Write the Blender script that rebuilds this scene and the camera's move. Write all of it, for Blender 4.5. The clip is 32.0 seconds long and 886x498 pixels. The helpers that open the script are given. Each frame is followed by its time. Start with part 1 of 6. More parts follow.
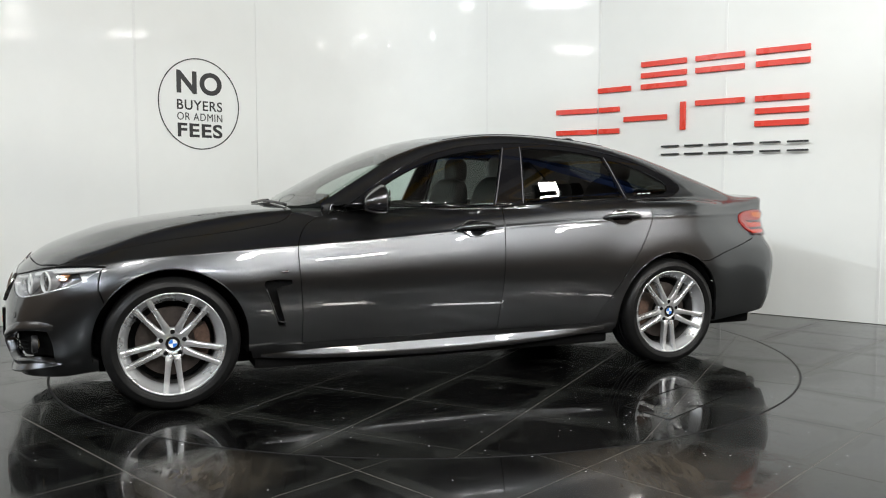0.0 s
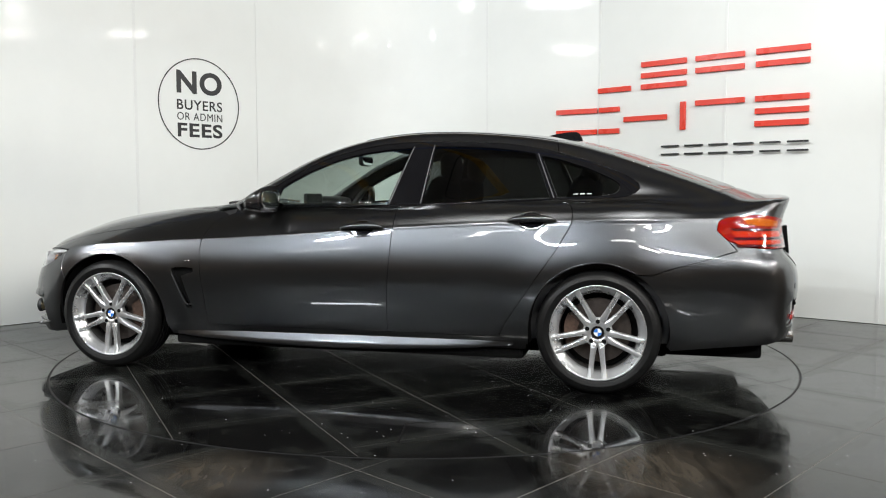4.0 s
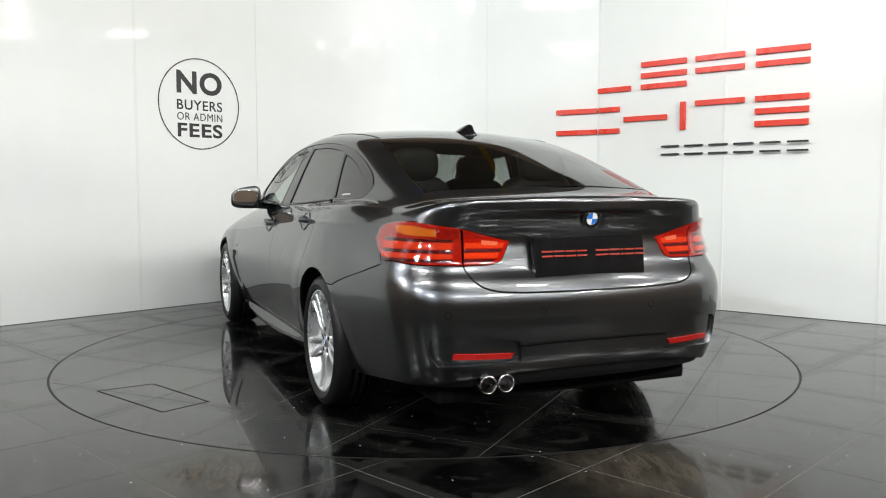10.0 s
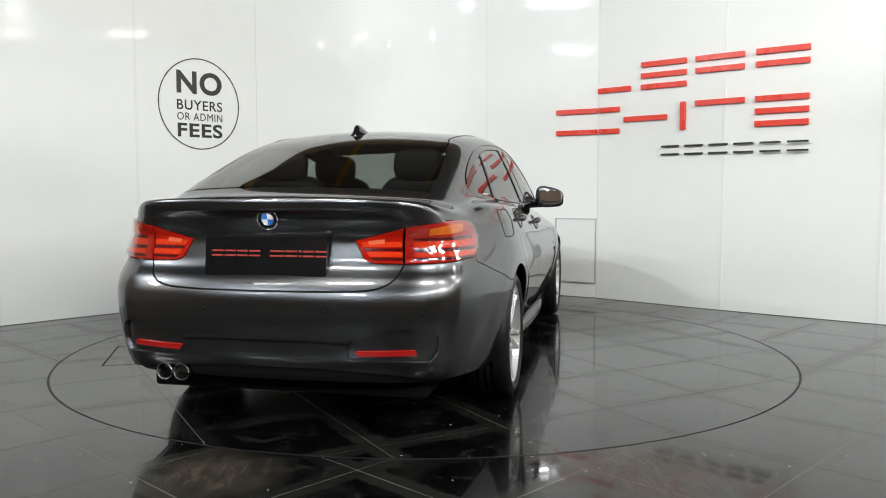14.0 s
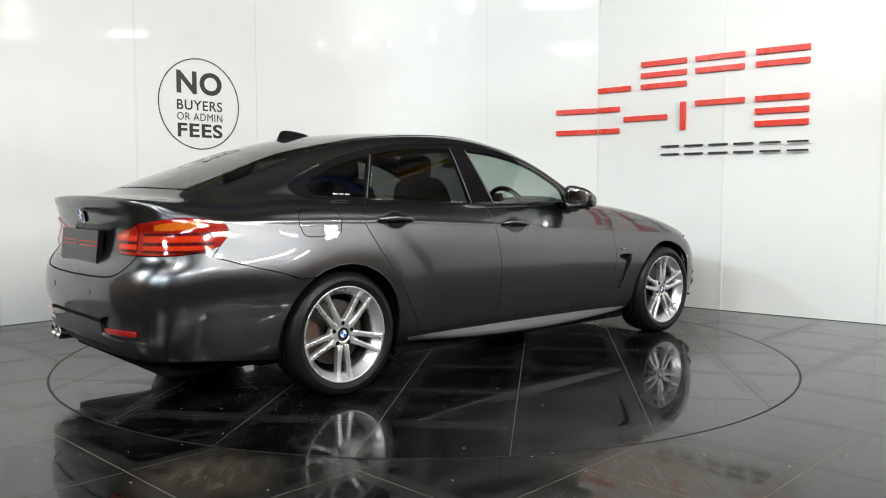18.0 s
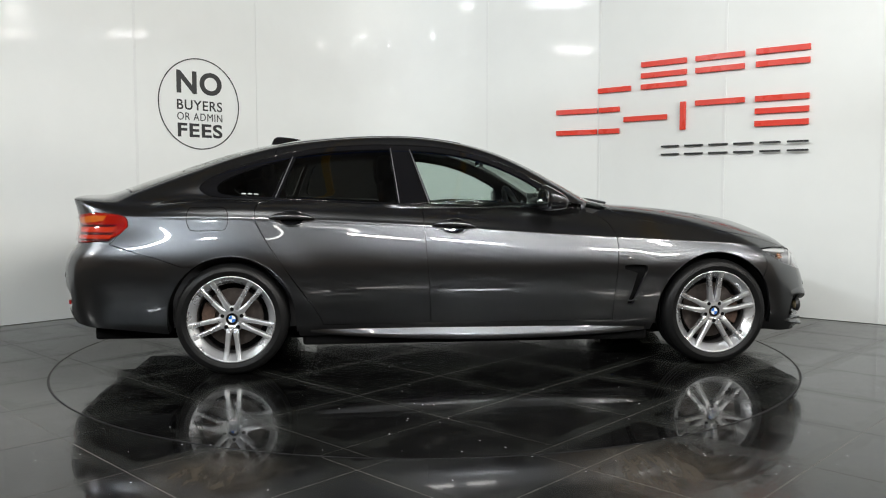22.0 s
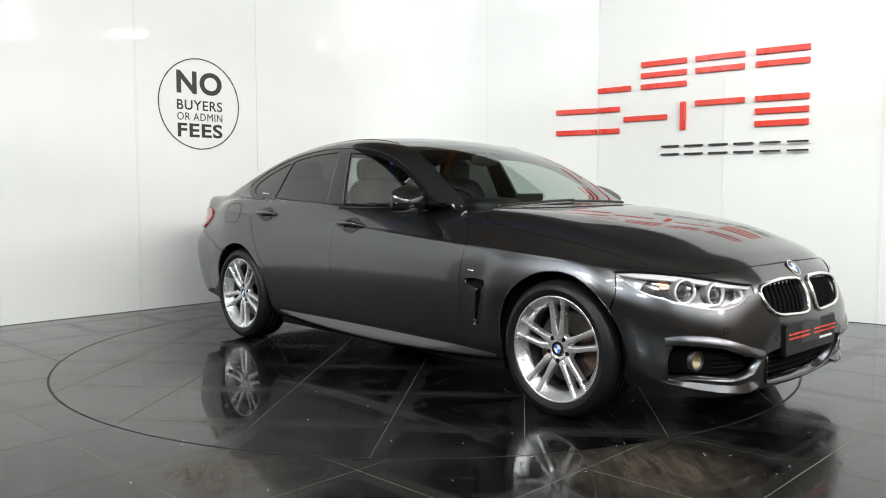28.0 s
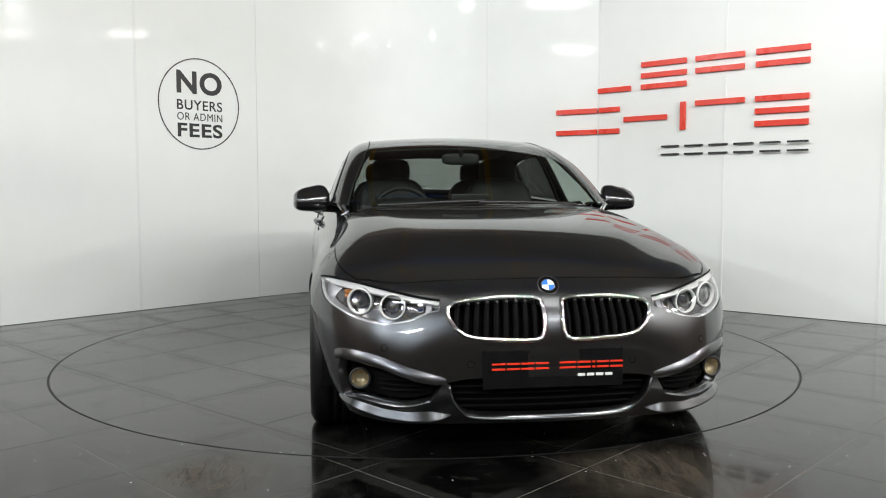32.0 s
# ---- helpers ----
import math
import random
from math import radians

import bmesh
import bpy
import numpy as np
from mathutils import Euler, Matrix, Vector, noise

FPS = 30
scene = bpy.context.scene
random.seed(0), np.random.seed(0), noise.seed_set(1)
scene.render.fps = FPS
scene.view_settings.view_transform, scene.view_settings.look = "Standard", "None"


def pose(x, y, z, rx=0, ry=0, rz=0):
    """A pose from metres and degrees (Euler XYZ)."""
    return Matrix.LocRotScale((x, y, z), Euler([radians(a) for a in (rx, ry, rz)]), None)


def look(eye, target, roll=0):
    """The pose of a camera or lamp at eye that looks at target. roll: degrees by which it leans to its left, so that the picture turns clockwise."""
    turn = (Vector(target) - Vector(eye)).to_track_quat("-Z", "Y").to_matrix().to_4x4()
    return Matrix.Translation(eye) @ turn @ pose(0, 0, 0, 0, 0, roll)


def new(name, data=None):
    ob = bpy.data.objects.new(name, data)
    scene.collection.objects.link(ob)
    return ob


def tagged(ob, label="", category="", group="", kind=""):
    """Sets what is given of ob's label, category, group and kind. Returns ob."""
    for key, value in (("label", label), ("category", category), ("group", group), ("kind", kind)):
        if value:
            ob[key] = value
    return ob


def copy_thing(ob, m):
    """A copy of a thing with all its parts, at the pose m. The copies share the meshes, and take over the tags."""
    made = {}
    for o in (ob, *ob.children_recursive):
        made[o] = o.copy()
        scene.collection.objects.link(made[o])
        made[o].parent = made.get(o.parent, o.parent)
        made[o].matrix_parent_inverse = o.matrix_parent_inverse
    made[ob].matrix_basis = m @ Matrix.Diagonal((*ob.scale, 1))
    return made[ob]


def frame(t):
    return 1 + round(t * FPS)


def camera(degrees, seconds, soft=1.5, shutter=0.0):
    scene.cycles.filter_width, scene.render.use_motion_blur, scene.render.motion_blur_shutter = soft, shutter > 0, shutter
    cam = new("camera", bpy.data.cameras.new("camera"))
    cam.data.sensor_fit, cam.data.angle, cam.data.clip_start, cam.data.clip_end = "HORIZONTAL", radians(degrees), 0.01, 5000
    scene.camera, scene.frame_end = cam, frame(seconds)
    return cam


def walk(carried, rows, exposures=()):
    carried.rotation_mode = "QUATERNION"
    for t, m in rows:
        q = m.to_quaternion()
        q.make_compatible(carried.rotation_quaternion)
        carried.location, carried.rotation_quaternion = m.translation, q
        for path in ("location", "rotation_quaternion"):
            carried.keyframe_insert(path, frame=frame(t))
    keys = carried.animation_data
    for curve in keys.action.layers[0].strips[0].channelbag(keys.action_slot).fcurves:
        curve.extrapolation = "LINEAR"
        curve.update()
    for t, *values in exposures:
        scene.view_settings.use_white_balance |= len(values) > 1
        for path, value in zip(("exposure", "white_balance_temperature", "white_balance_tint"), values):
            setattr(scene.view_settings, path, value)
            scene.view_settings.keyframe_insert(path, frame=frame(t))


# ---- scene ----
from mathutils.geometry import delaunay_2d_cdt

# The camera stands still on the hall's floor before the turntable.
cam = camera(57.05, 32.0, soft=1.1)
EYE = (0.0, -5.34, 1.03)
AIM = (0.096, -0.3534, 0.6753)
walk(cam, [(0.0, look(EYE, AIM, -0.05)), (32.0, look(EYE, AIM, -0.05))], exposures=[(0.0, -0.34), (1.0, -0.36), (2.0, -0.36), (3.0, -0.28), (6.0, -0.22), (8.0, -0.27), (10.5, -0.14), (13.0, -0.30), (17.0, -0.20), (18.0, -0.20), (19.0, -0.34), (22.0, -0.44), (23.0, -0.28), (25.0, -0.18), (28.0, -0.09), (30.0, -0.19), (32.0, -0.27)])

# turn of the table and the car on it, in degrees, by the second
TURN = [(0, 200.35), (2, 182.6), (4, 165.2), (6, 147.75), (8, 130.4), (10, 112.6), (12, 94.65), (14, 76.6), (16, 58.5), (18, 40.6), (20, 22.65), (22, 4.8), (24, -12.9), (26, -30.45), (28, -47.85), (30, -65.25), (32, -82.7)]
CAR_X, CAR_Y = 0.248, 0.157
TABLE_R = 2.262
TILE = 0.60

# ---- light
world = bpy.data.worlds.new("hall_air")
scene.world = world
world.use_nodes = True
world.node_tree.nodes["Background"].inputs[0].default_value = (0.9, 0.95, 1.0, 1)
world.node_tree.nodes["Background"].inputs[1].default_value = 0.025


def area(name, eye, target, w, h, power, color=(0.98, 0.99, 0.97)):
    d = bpy.data.lights.new(name, "AREA")
    d.shape, d.size, d.size_y, d.energy, d.color = "RECTANGLE", w, h, power, color
    ob = new(name, d)
    ob.matrix_world = look(eye, target)
    return ob


# batten lamps in rows behind and above the camera
BATTENS = [(x, y, z) for y, z in ((-9.0, 4.2), (-14.5, 4.2)) for x in (-7.2, -3.6, 0.0, 3.6, 7.2)]
for lx, ly, lz in BATTENS:
    if ly > -10:
        area("batten_light", (lx, ly, lz - 0.03), (lx * 0.6, 0.0, 0.6), 1.48, 0.06, 11)
    else:
        area("batten_light", (lx, ly, lz - 0.03), (lx, ly - 2.5, 0.0), 1.48, 0.06, 60, (1.0, 0.95, 0.88))
# high-bay lamps far back in the hall and to its sides
HIGH_BAYS = [(-3.9, -11.6, 260, (0.88, 0.95, 1.0)), (1.5, -12.0, 70, (1.0, 0.96, 0.90)), (2.9, -11.0, 190, (0.92, 0.97, 1.0)), (5.6, -9.6, 190, (1.0, 0.97, 0.90)), (7.4, -7.8, 190, (0.97, 0.98, 0.97)), (-6.4, -8.4, 270, (0.88, 0.95, 1.0)), (-7.6, -3.2, 245, (0.92, 0.97, 1.0))]
for lx, ly, power, tint in HIGH_BAYS:
    area("high_bay_light", (lx, ly, 5.2), (lx * 0.4, 0.0, 0.8), 1.3, 0.13, power, tint)
# small bright panels on posts at the sides of the hall
SIDE_PANELS = [(8.6, y, 4.4) for y in (-1.9, -4.4, -7.1)] + [(-8.6, -4.2, 4.4)]
for lx, ly, lz in SIDE_PANELS:
    area("panel_light", (lx - math.copysign(0.06, lx), ly, lz), (0.0, ly * 0.7, 0.6), 0.95, 0.13, 92 if lx > 0 else 110, (1.0, 0.975, 0.94))
# pairs of small floods hung round the stage, turned to the backdrop
FLOODS = [(-2.9, -4.2, 3.7, -3.2, 1.0, 0.3), (-1.25, -3.8, 3.3, -1.6, 2.4, 0.7), (0.95, -3.8, 3.0, 0.8, 3.0, 0.7), (4.6, -2.4, 4.0, 1.4, 2.6, 0.8), (3.2, -4.2, 4.0, 3.2, 1.0, 0.2)]
for lx, ly, lz, tx, ty, tz in FLOODS:
    for side in (-0.22, 0.22):
        area("flood_light", (lx + side, ly, lz), (tx + side, ty, tz), 0.30, 0.22, 10 if lx < -2 else 35 if lx > 2 else 29, (1.0, 0.985, 0.94))

# ---- materials


def tree(name):
    m = bpy.data.materials.new(name)
    m.use_nodes = True
    t = m.node_tree
    return m, t, t.nodes["Principled BSDF"]


def put(t, kind, **values):
    n = t.nodes.new(kind)
    for k, v in values.items():
        n.inputs[k.replace("_", " ")].default_value = v
    return n


def ramp(t, fac, low, high, a=0.3, b=0.7):
    n = t.nodes.new("ShaderNodeValToRGB")
    n.color_ramp.elements[0].position, n.color_ramp.elements[1].position = a, b
    n.color_ramp.elements[0].color, n.color_ramp.elements[1].color = (*low, 1), (*high, 1)
    t.links.new(fac, n.inputs[0])
    return n.outputs[0]


def grey(v):
    return (v, v, v)


def plain(name, color, rough=0.5, metal=0.0, vary=0.12, scale=30.0, bump=0.0, coat=0.0, rough_vary=0.08, sheen=0.5):
    """A surface with a little unevenness of tone, gloss and relief."""
    m, t, p = tree(name)
    p.inputs["Metallic"].default_value = metal
    p.inputs["Coat Weight"].default_value = coat
    p.inputs["Coat Roughness"].default_value = 0.05
    p.inputs["Specular IOR Level"].default_value = sheen
    co = t.nodes.new("ShaderNodeTexCoord")
    n = put(t, "ShaderNodeTexNoise", Scale=scale, Detail=6.0, Roughness=0.6)
    t.links.new(co.outputs["Object"], n.inputs["Vector"])
    lo = [c * (1 - vary) for c in color]
    hi = [min(1, c * (1 + vary)) for c in color]
    t.links.new(ramp(t, n.outputs[0], lo, hi), p.inputs["Base Color"])
    big = put(t, "ShaderNodeTexNoise", Scale=scale * 0.13, Detail=3.0)
    t.links.new(co.outputs["Object"], big.inputs["Vector"])
    t.links.new(ramp(t, big.outputs[0], grey(max(0, rough - rough_vary)), grey(min(1, rough + rough_vary))), p.inputs["Roughness"])
    if bump:
        b = put(t, "ShaderNodeBump", Strength=bump, Distance=0.002)
        t.links.new(n.outputs[0], b.inputs["Height"])
        t.links.new(b.outputs[0], p.inputs["Normal"])
    return m


def glow(name, color, strength):
    m, t, p = tree(name)
    p.inputs["Emission Color"].default_value = (*color, 1)
    p.inputs["Emission Strength"].default_value = strength
    p.inputs["Base Color"].default_value = (0.8, 0.8, 0.8, 1)
    return m


def paint_material():
    """Metal flakes under a clear, mirror-like coat."""
    m, t, p = tree("dark grey metallic paint")
    t.nodes.remove(p)
    L = t.links.new
    co = t.nodes.new("ShaderNodeTexCoord")
    fl = put(t, "ShaderNodeTexVoronoi", Scale=1400.0)
    L(co.outputs["Object"], fl.inputs["Vector"])
    flake = t.nodes.new("ShaderNodeBsdfAnisotropic")
    flake.distribution = "BECKMANN"
    L(ramp(t, fl.outputs["Color"], (0.058, 0.060, 0.064), (0.106, 0.110, 0.116), 0.1, 0.9), flake.inputs["Color"])
    big = put(t, "ShaderNodeTexNoise", Scale=3.0, Detail=4.0)
    L(co.outputs["Object"], big.inputs["Vector"])
    L(ramp(t, big.outputs[0], grey(0.30), grey(0.32)), flake.inputs["Roughness"])
    ground = put(t, "ShaderNodeBsdfDiffuse", Color=(0.006, 0.006, 0.006, 1))
    both_layers = t.nodes.new("ShaderNodeAddShader")
    L(flake.outputs[0], both_layers.inputs[0])
    L(ground.outputs[0], both_layers.inputs[1])
    coat = t.nodes.new("ShaderNodeBsdfAnisotropic")
    coat.inputs["Roughness"].default_value = 0.02
    coat.inputs["Color"].default_value = (1, 1, 1, 1)
    fr = t.nodes.new("ShaderNodeFresnel")
    fr.inputs["IOR"].default_value = 1.5
    mx = t.nodes.new("ShaderNodeMixShader")
    L(fr.outputs[0], mx.inputs[0])
    L(both_layers.outputs[0], mx.inputs[1])
    L(coat.outputs[0], mx.inputs[2])
    L(mx.outputs[0], t.nodes["Material Output"].inputs[0])
    return m


def glass_material(name, color, rough=0.0):
    """Thin glass: a mirror-like surface, stronger at a slant, over a tinted clear pane."""
    m, t, p = tree(name)
    t.nodes.remove(p)
    out = t.nodes["Material Output"]
    tr = put(t, "ShaderNodeBsdfTransparent", Color=(*color, 1))
    gl = put(t, "ShaderNodeBsdfGlossy", Roughness=rough)
    gl.inputs["Color"].default_value = (1, 1, 1, 1)
    fr = t.nodes.new("ShaderNodeLayerWeight")
    fr.inputs["Blend"].default_value = 0.5
    pw = t.nodes.new("ShaderNodeMath")
    pw.operation = "POWER"
    pw.inputs[1].default_value = 5.0
    ad = t.nodes.new("ShaderNodeMath")
    ad.operation = "MULTIPLY_ADD"
    ad.inputs[1].default_value, ad.inputs[2].default_value = 0.9, 0.07
    mx = t.nodes.new("ShaderNodeMixShader")
    t.links.new(fr.outputs["Facing"], pw.inputs[0])
    t.links.new(pw.outputs[0], ad.inputs[0])
    t.links.new(ad.outputs[0], mx.inputs[0])
    t.links.new(tr.outputs[0], mx.inputs[1])
    t.links.new(gl.outputs[0], mx.inputs[2])
    t.links.new(mx.outputs[0], out.inputs[0])
    return m


def floor_material(name, stains, worn=0.0):
    """Polished dark stone: clear where it was wiped, hazy in patches and in bands along the joints, with glinting flecks, and brown scuffs at given places."""
    m, t, p = tree(name)
    L = t.links.new
    co = t.nodes.new("ShaderNodeTexCoord")
    laid = t.nodes.new("ShaderNodeTexCoord")
    laid.name = "laid"
    geo = t.nodes.new("ShaderNodeNewGeometry")
    place = laid.outputs["Object"]

    def sums(kind, a, b):
        n = t.nodes.new("ShaderNodeMath")
        n.operation = kind
        for k, v in enumerate((a, b)):
            if isinstance(v, float):
                n.inputs[k].default_value = v
            else:
                L(v, n.inputs[k])
        return n.outputs[0]

    def noise(scale, detail=6.0, rough=0.6, twist=0.0, stretch=None):
        n = put(t, "ShaderNodeTexNoise", Scale=scale, Detail=detail, Roughness=rough, Distortion=twist)
        v = place
        if stretch:
            s = t.nodes.new("ShaderNodeVectorMath")
            s.operation = "MULTIPLY"
            s.inputs[1].default_value = stretch
            L(place, s.inputs[0])
            v = s.outputs[0]
        L(v, n.inputs["Vector"])
        return n.outputs[0]

    def blend(fac, a, b):
        n = t.nodes.new("ShaderNodeMix")
        n.data_type = "RGBA"
        L(fac, n.inputs["Factor"])
        for k, v in (("A", a), ("B", b)):
            if isinstance(v, tuple):
                n.inputs[k].default_value = (*v, 1)
            else:
                L(v, n.inputs[k])
        return n.outputs["Result"]

    # distance from the tile's nearest edge
    sep = t.nodes.new("ShaderNodeSeparateXYZ")
    L(co.outputs["Object"], sep.inputs[0])
    edge = sums("SUBTRACT", TILE / 2, sums("MAXIMUM", sums("ABSOLUTE", sep.outputs[0], 0.0), sums("ABSOLUTE", sep.outputs[1], 0.0)))
    band = ramp(t, sums("ADD", edge, sums("MULTIPLY", noise(7.0, 5.0, 0.7), -0.11)), grey(1.0), grey(0.0), -0.030, 0.016)
    band = sums("MULTIPLY", band, ramp(t, noise(1.3, 2.0), grey(0.30), grey(1.0), 0.40, 0.58))
    patch = ramp(t, noise(1.5, 7.0, 0.6, 0.9), grey(0.0), grey(1.0), 0.53 - worn, 0.66 - worn)
    drops = ramp(t, noise(7.0, 5.0, 0.62, 0.8), grey(0.0), grey(0.6), 0.57, 0.63)
    haze = sums("MINIMUM", sums("ADD", sums("MAXIMUM", sums("MULTIPLY", patch, 0.55), band), drops), 1.0)
    col = ramp(t, noise(3.0, 8.0, 0.62, 1.2), (0.0010, 0.0010, 0.0011), (0.004, 0.0039, 0.0038), 0.35, 0.75)
    last = blend(haze, col, (0.0138, 0.0146, 0.0130))
    fleck = put(t, "ShaderNodeTexVoronoi", Scale=22.0, Randomness=1.0)
    L(place, fleck.inputs["Vector"])
    shade = t.nodes.new("ShaderNodeSeparateColor")
    L(fleck.outputs["Color"], shade.inputs[0])
    dot = sums("MULTIPLY", ramp(t, fleck.outputs["Distance"], grey(1.0), grey(0.0), 0.06, 0.085), ramp(t, shade.outputs[0], grey(0.0), grey(1.0), 0.78, 0.785))
    last = blend(dot, last, (0.9, 0.9, 0.95))
    scuff = None
    for x, y, r in stains:
        d = t.nodes.new("ShaderNodeVectorMath")
        d.operation = "DISTANCE"
        d.inputs[1].default_value = (x, y, 0)
        L(geo.outputs["Position"], d.inputs[0])
        near = ramp(t, d.outputs["Value"], grey(1.0), grey(0.0), r * 0.35, r)
        k = sums("MULTIPLY", near, ramp(t, noise(2.0, 9.0, 0.72, 0.8, (9.0, 2.2, 1.0)), grey(0.30), grey(0.95), 0.38, 0.60))
        scuff = k if scuff is None else sums("MAXIMUM", scuff, k)
    coat = ramp(t, haze, grey(0.80), grey(0.42), 0.0, 1.0)
    if scuff is not None:
        last = blend(scuff, last, (0.058, 0.049, 0.038))
        coat = sums("MULTIPLY", coat, sums("SUBTRACT", 1.0, sums("MULTIPLY", scuff, 0.9)))
    L(last, p.inputs["Base Color"])
    p.inputs["Roughness"].default_value = 0.24
    L(ramp(t, haze, grey(0.03), grey(0.11), 0.0, 1.0), p.inputs["Specular IOR Level"])
    p.inputs["Coat IOR"].default_value = 1.31
    p.inputs["IOR"].default_value = 1.5
    L(ramp(t, haze, grey(0.015 + 0.9 * worn), grey(0.15), 0.0, 1.0), p.inputs["Coat Roughness"])
    L(coat, p.inputs["Coat Weight"])
    return m


M_PAINT = paint_material()
M_WALL = plain("glossy white wall panel", (0.80, 0.82, 0.80), 0.40, vary=0.015, scale=3.0, rough_vary=0.03, coat=0.06)
M_JOINT = plain("white joint strip", (0.76, 0.775, 0.76), 0.35, vary=0.02)
M_TILE = floor_material("polished dark stone tile", [(-0.80, -2.43, 0.32), (0.84, -2.42, 0.44)], 0.03)
M_TABLE_TILE = floor_material("polished dark turntable tile", [])
M_GROUT = plain("pale grout", (0.17, 0.16, 0.145), 0.7, vary=0.3, scale=60.0)
M_JOINT_DARK = plain("dull grey grout", (0.10, 0.095, 0.085), 0.7, vary=0.4, scale=30.0)
M_GROUT_DARK = plain("dark concrete floor", (0.02, 0.02, 0.019), 0.5, vary=0.3, scale=6.0, sheen=0.25)
M_BLACK = plain("black plastic", (0.012, 0.012, 0.013), 0.45, vary=0.2, scale=200.0, bump=0.1)
M_GLOSS = plain("gloss black trim", (0.006, 0.006, 0.007), 0.035, vary=0.1, rough_vary=0.01)
# shade of openings and gaps put into the colour; some black parts share it
M_DARK = plain("near-black shaded voids and dark parts", (0.005, 0.005, 0.005), 0.9, vary=0.1, sheen=0.08)
M_RUBBER = plain("tyre rubber", (0.007, 0.007, 0.007), 0.42, vary=0.25, scale=40.0, bump=0.15, sheen=0.2)
M_ALLOY = plain("silver alloy", (0.66, 0.67, 0.68), 0.30, metal=0.85, vary=0.04, scale=60.0, coat=0.5)
M_BARREL = plain("brake-dusted rim barrel", (0.12, 0.115, 0.11), 0.45, metal=0.6, vary=0.25, scale=20.0)
M_CHROME = plain("chrome", (0.82, 0.83, 0.84), 0.06, metal=1.0, vary=0.02, rough_vary=0.02)
M_STEEL = plain("brake disc steel", (0.085, 0.070, 0.062), 0.42, metal=0.7, vary=0.3, scale=25.0)
M_RUST = plain("rusty caliper", (0.075, 0.042, 0.028), 0.8, vary=0.4, scale=50.0)
M_RED = plain("red sign acrylic", (0.72, 0.035, 0.012), 0.3, vary=0.03)
M_INK = plain("black sign acrylic", (0.012, 0.013, 0.014), 0.35, vary=0.05)
M_GLASS = glass_material("clear car glass", (0.72, 0.80, 0.76))
M_SCREEN = glass_material("tinted windscreen glass", (0.56, 0.61, 0.58))
M_TINT = glass_material("dark privacy glass", (0.085, 0.09, 0.087))
M_BACKGLASS = glass_material("tinted rear glass", (0.38, 0.40, 0.385))
M_LENS = glass_material("clear lamp lens", (0.93, 0.94, 0.95))
M_HALL = plain("brown-grey hall cladding", (0.34, 0.265, 0.205), 0.7, vary=0.1, scale=4.0)
M_CEIL = plain("pale roof lining", (0.26, 0.25, 0.235), 0.8, vary=0.1, scale=3.0)
M_TUBE = glow("lit lamp tube", (1.0, 0.98, 0.95), 10.0)
M_BEAM_BLUE = plain("blue steel paint", (0.02, 0.08, 0.32), 0.45, vary=0.1)
M_BEAM_YELLOW = plain("yellow steel paint", (0.55, 0.33, 0.03), 0.45, vary=0.1)
M_SEAM_GREY = plain("grey metal strip", (0.45, 0.45, 0.45), 0.4, metal=0.3, vary=0.05)
M_WHITE = plain("white enamel", (0.75, 0.75, 0.74), 0.4, vary=0.03)

# ---- mesh helpers


def link(name, bm, material, parent=None, label="", smooth=False):
    me = bpy.data.meshes.new(name)
    bm.to_mesh(me)
    bm.free()
    for m in material if isinstance(material, (list, tuple)) else [material]:
        me.materials.append(m)
    if smooth:
        me.shade_smooth()
    ob = new(name, me)
    ob.parent = parent
    if label:
        ob["label"] = label
    return ob


def part(name, bm, material, parent, label="", smooth=False):
    return link(name, bm, material, parent, label, smooth)


def empty(name, m=None):
    ob = new(name)
    if m is not None:
        ob.matrix_world = m
    return ob


def box(bm, x0, x1, y0, y1, z0, z1, bevel=0.0, m=None):
    r = bmesh.ops.create_cube(bm, size=1.0, matrix=Matrix.Translation(((x0 + x1) / 2, (y0 + y1) / 2, (z0 + z1) / 2)) @ Matrix.Diagonal((x1 - x0, y1 - y0, z1 - z0, 1)))
    vs = r["verts"]
    if bevel:
        es = list({e for v in vs for e in v.link_edges})
        out = bmesh.ops.bevel(bm, geom=es, offset=bevel, segments=2, affect="EDGES", profile=0.6)
        vs = list({v for f in out["faces"] for v in f.verts} | {v for v in vs if v.is_valid})
    if m is not None:
        bmesh.ops.transform(bm, matrix=m, verts=vs)
    return vs


def lathe(bm, profile, n=48, axis="Y"):
    """Turn (radius, along) pairs about the y axis."""
    rings = []
    for r, a in profile:
        rings.append([bm.verts.new((r * math.cos(2 * math.pi * k / n), a, r * math.sin(2 * math.pi * k / n))) for k in range(n)])
    for A, B in zip(rings[:-1], rings[1:]):
        for k in range(n):
            bm.faces.new((A[k], A[(k + 1) % n], B[(k + 1) % n], B[k]))
    bmesh.ops.recalc_face_normals(bm, faces=bm.faces)
    return rings


def prism(bm, pts, h0, h1, m=None):
    """A flat outline in x, y drawn up from h0 to h1."""
    lo = [bm.verts.new((x, y, h0)) for x, y in pts]
    hi = [bm.verts.new((x, y, h1)) for x, y in pts]
    n = len(pts)
    fs = [bm.faces.new(hi), bm.faces.new(lo[::-1])]
    for k in range(n):
        fs.append(bm.faces.new((lo[k], lo[(k + 1) % n], hi[(k + 1) % n], hi[k])))
    bmesh.ops.recalc_face_normals(bm, faces=fs)
    if m is not None:
        bmesh.ops.transform(bm, matrix=m, verts=lo + hi)
    return lo + hi


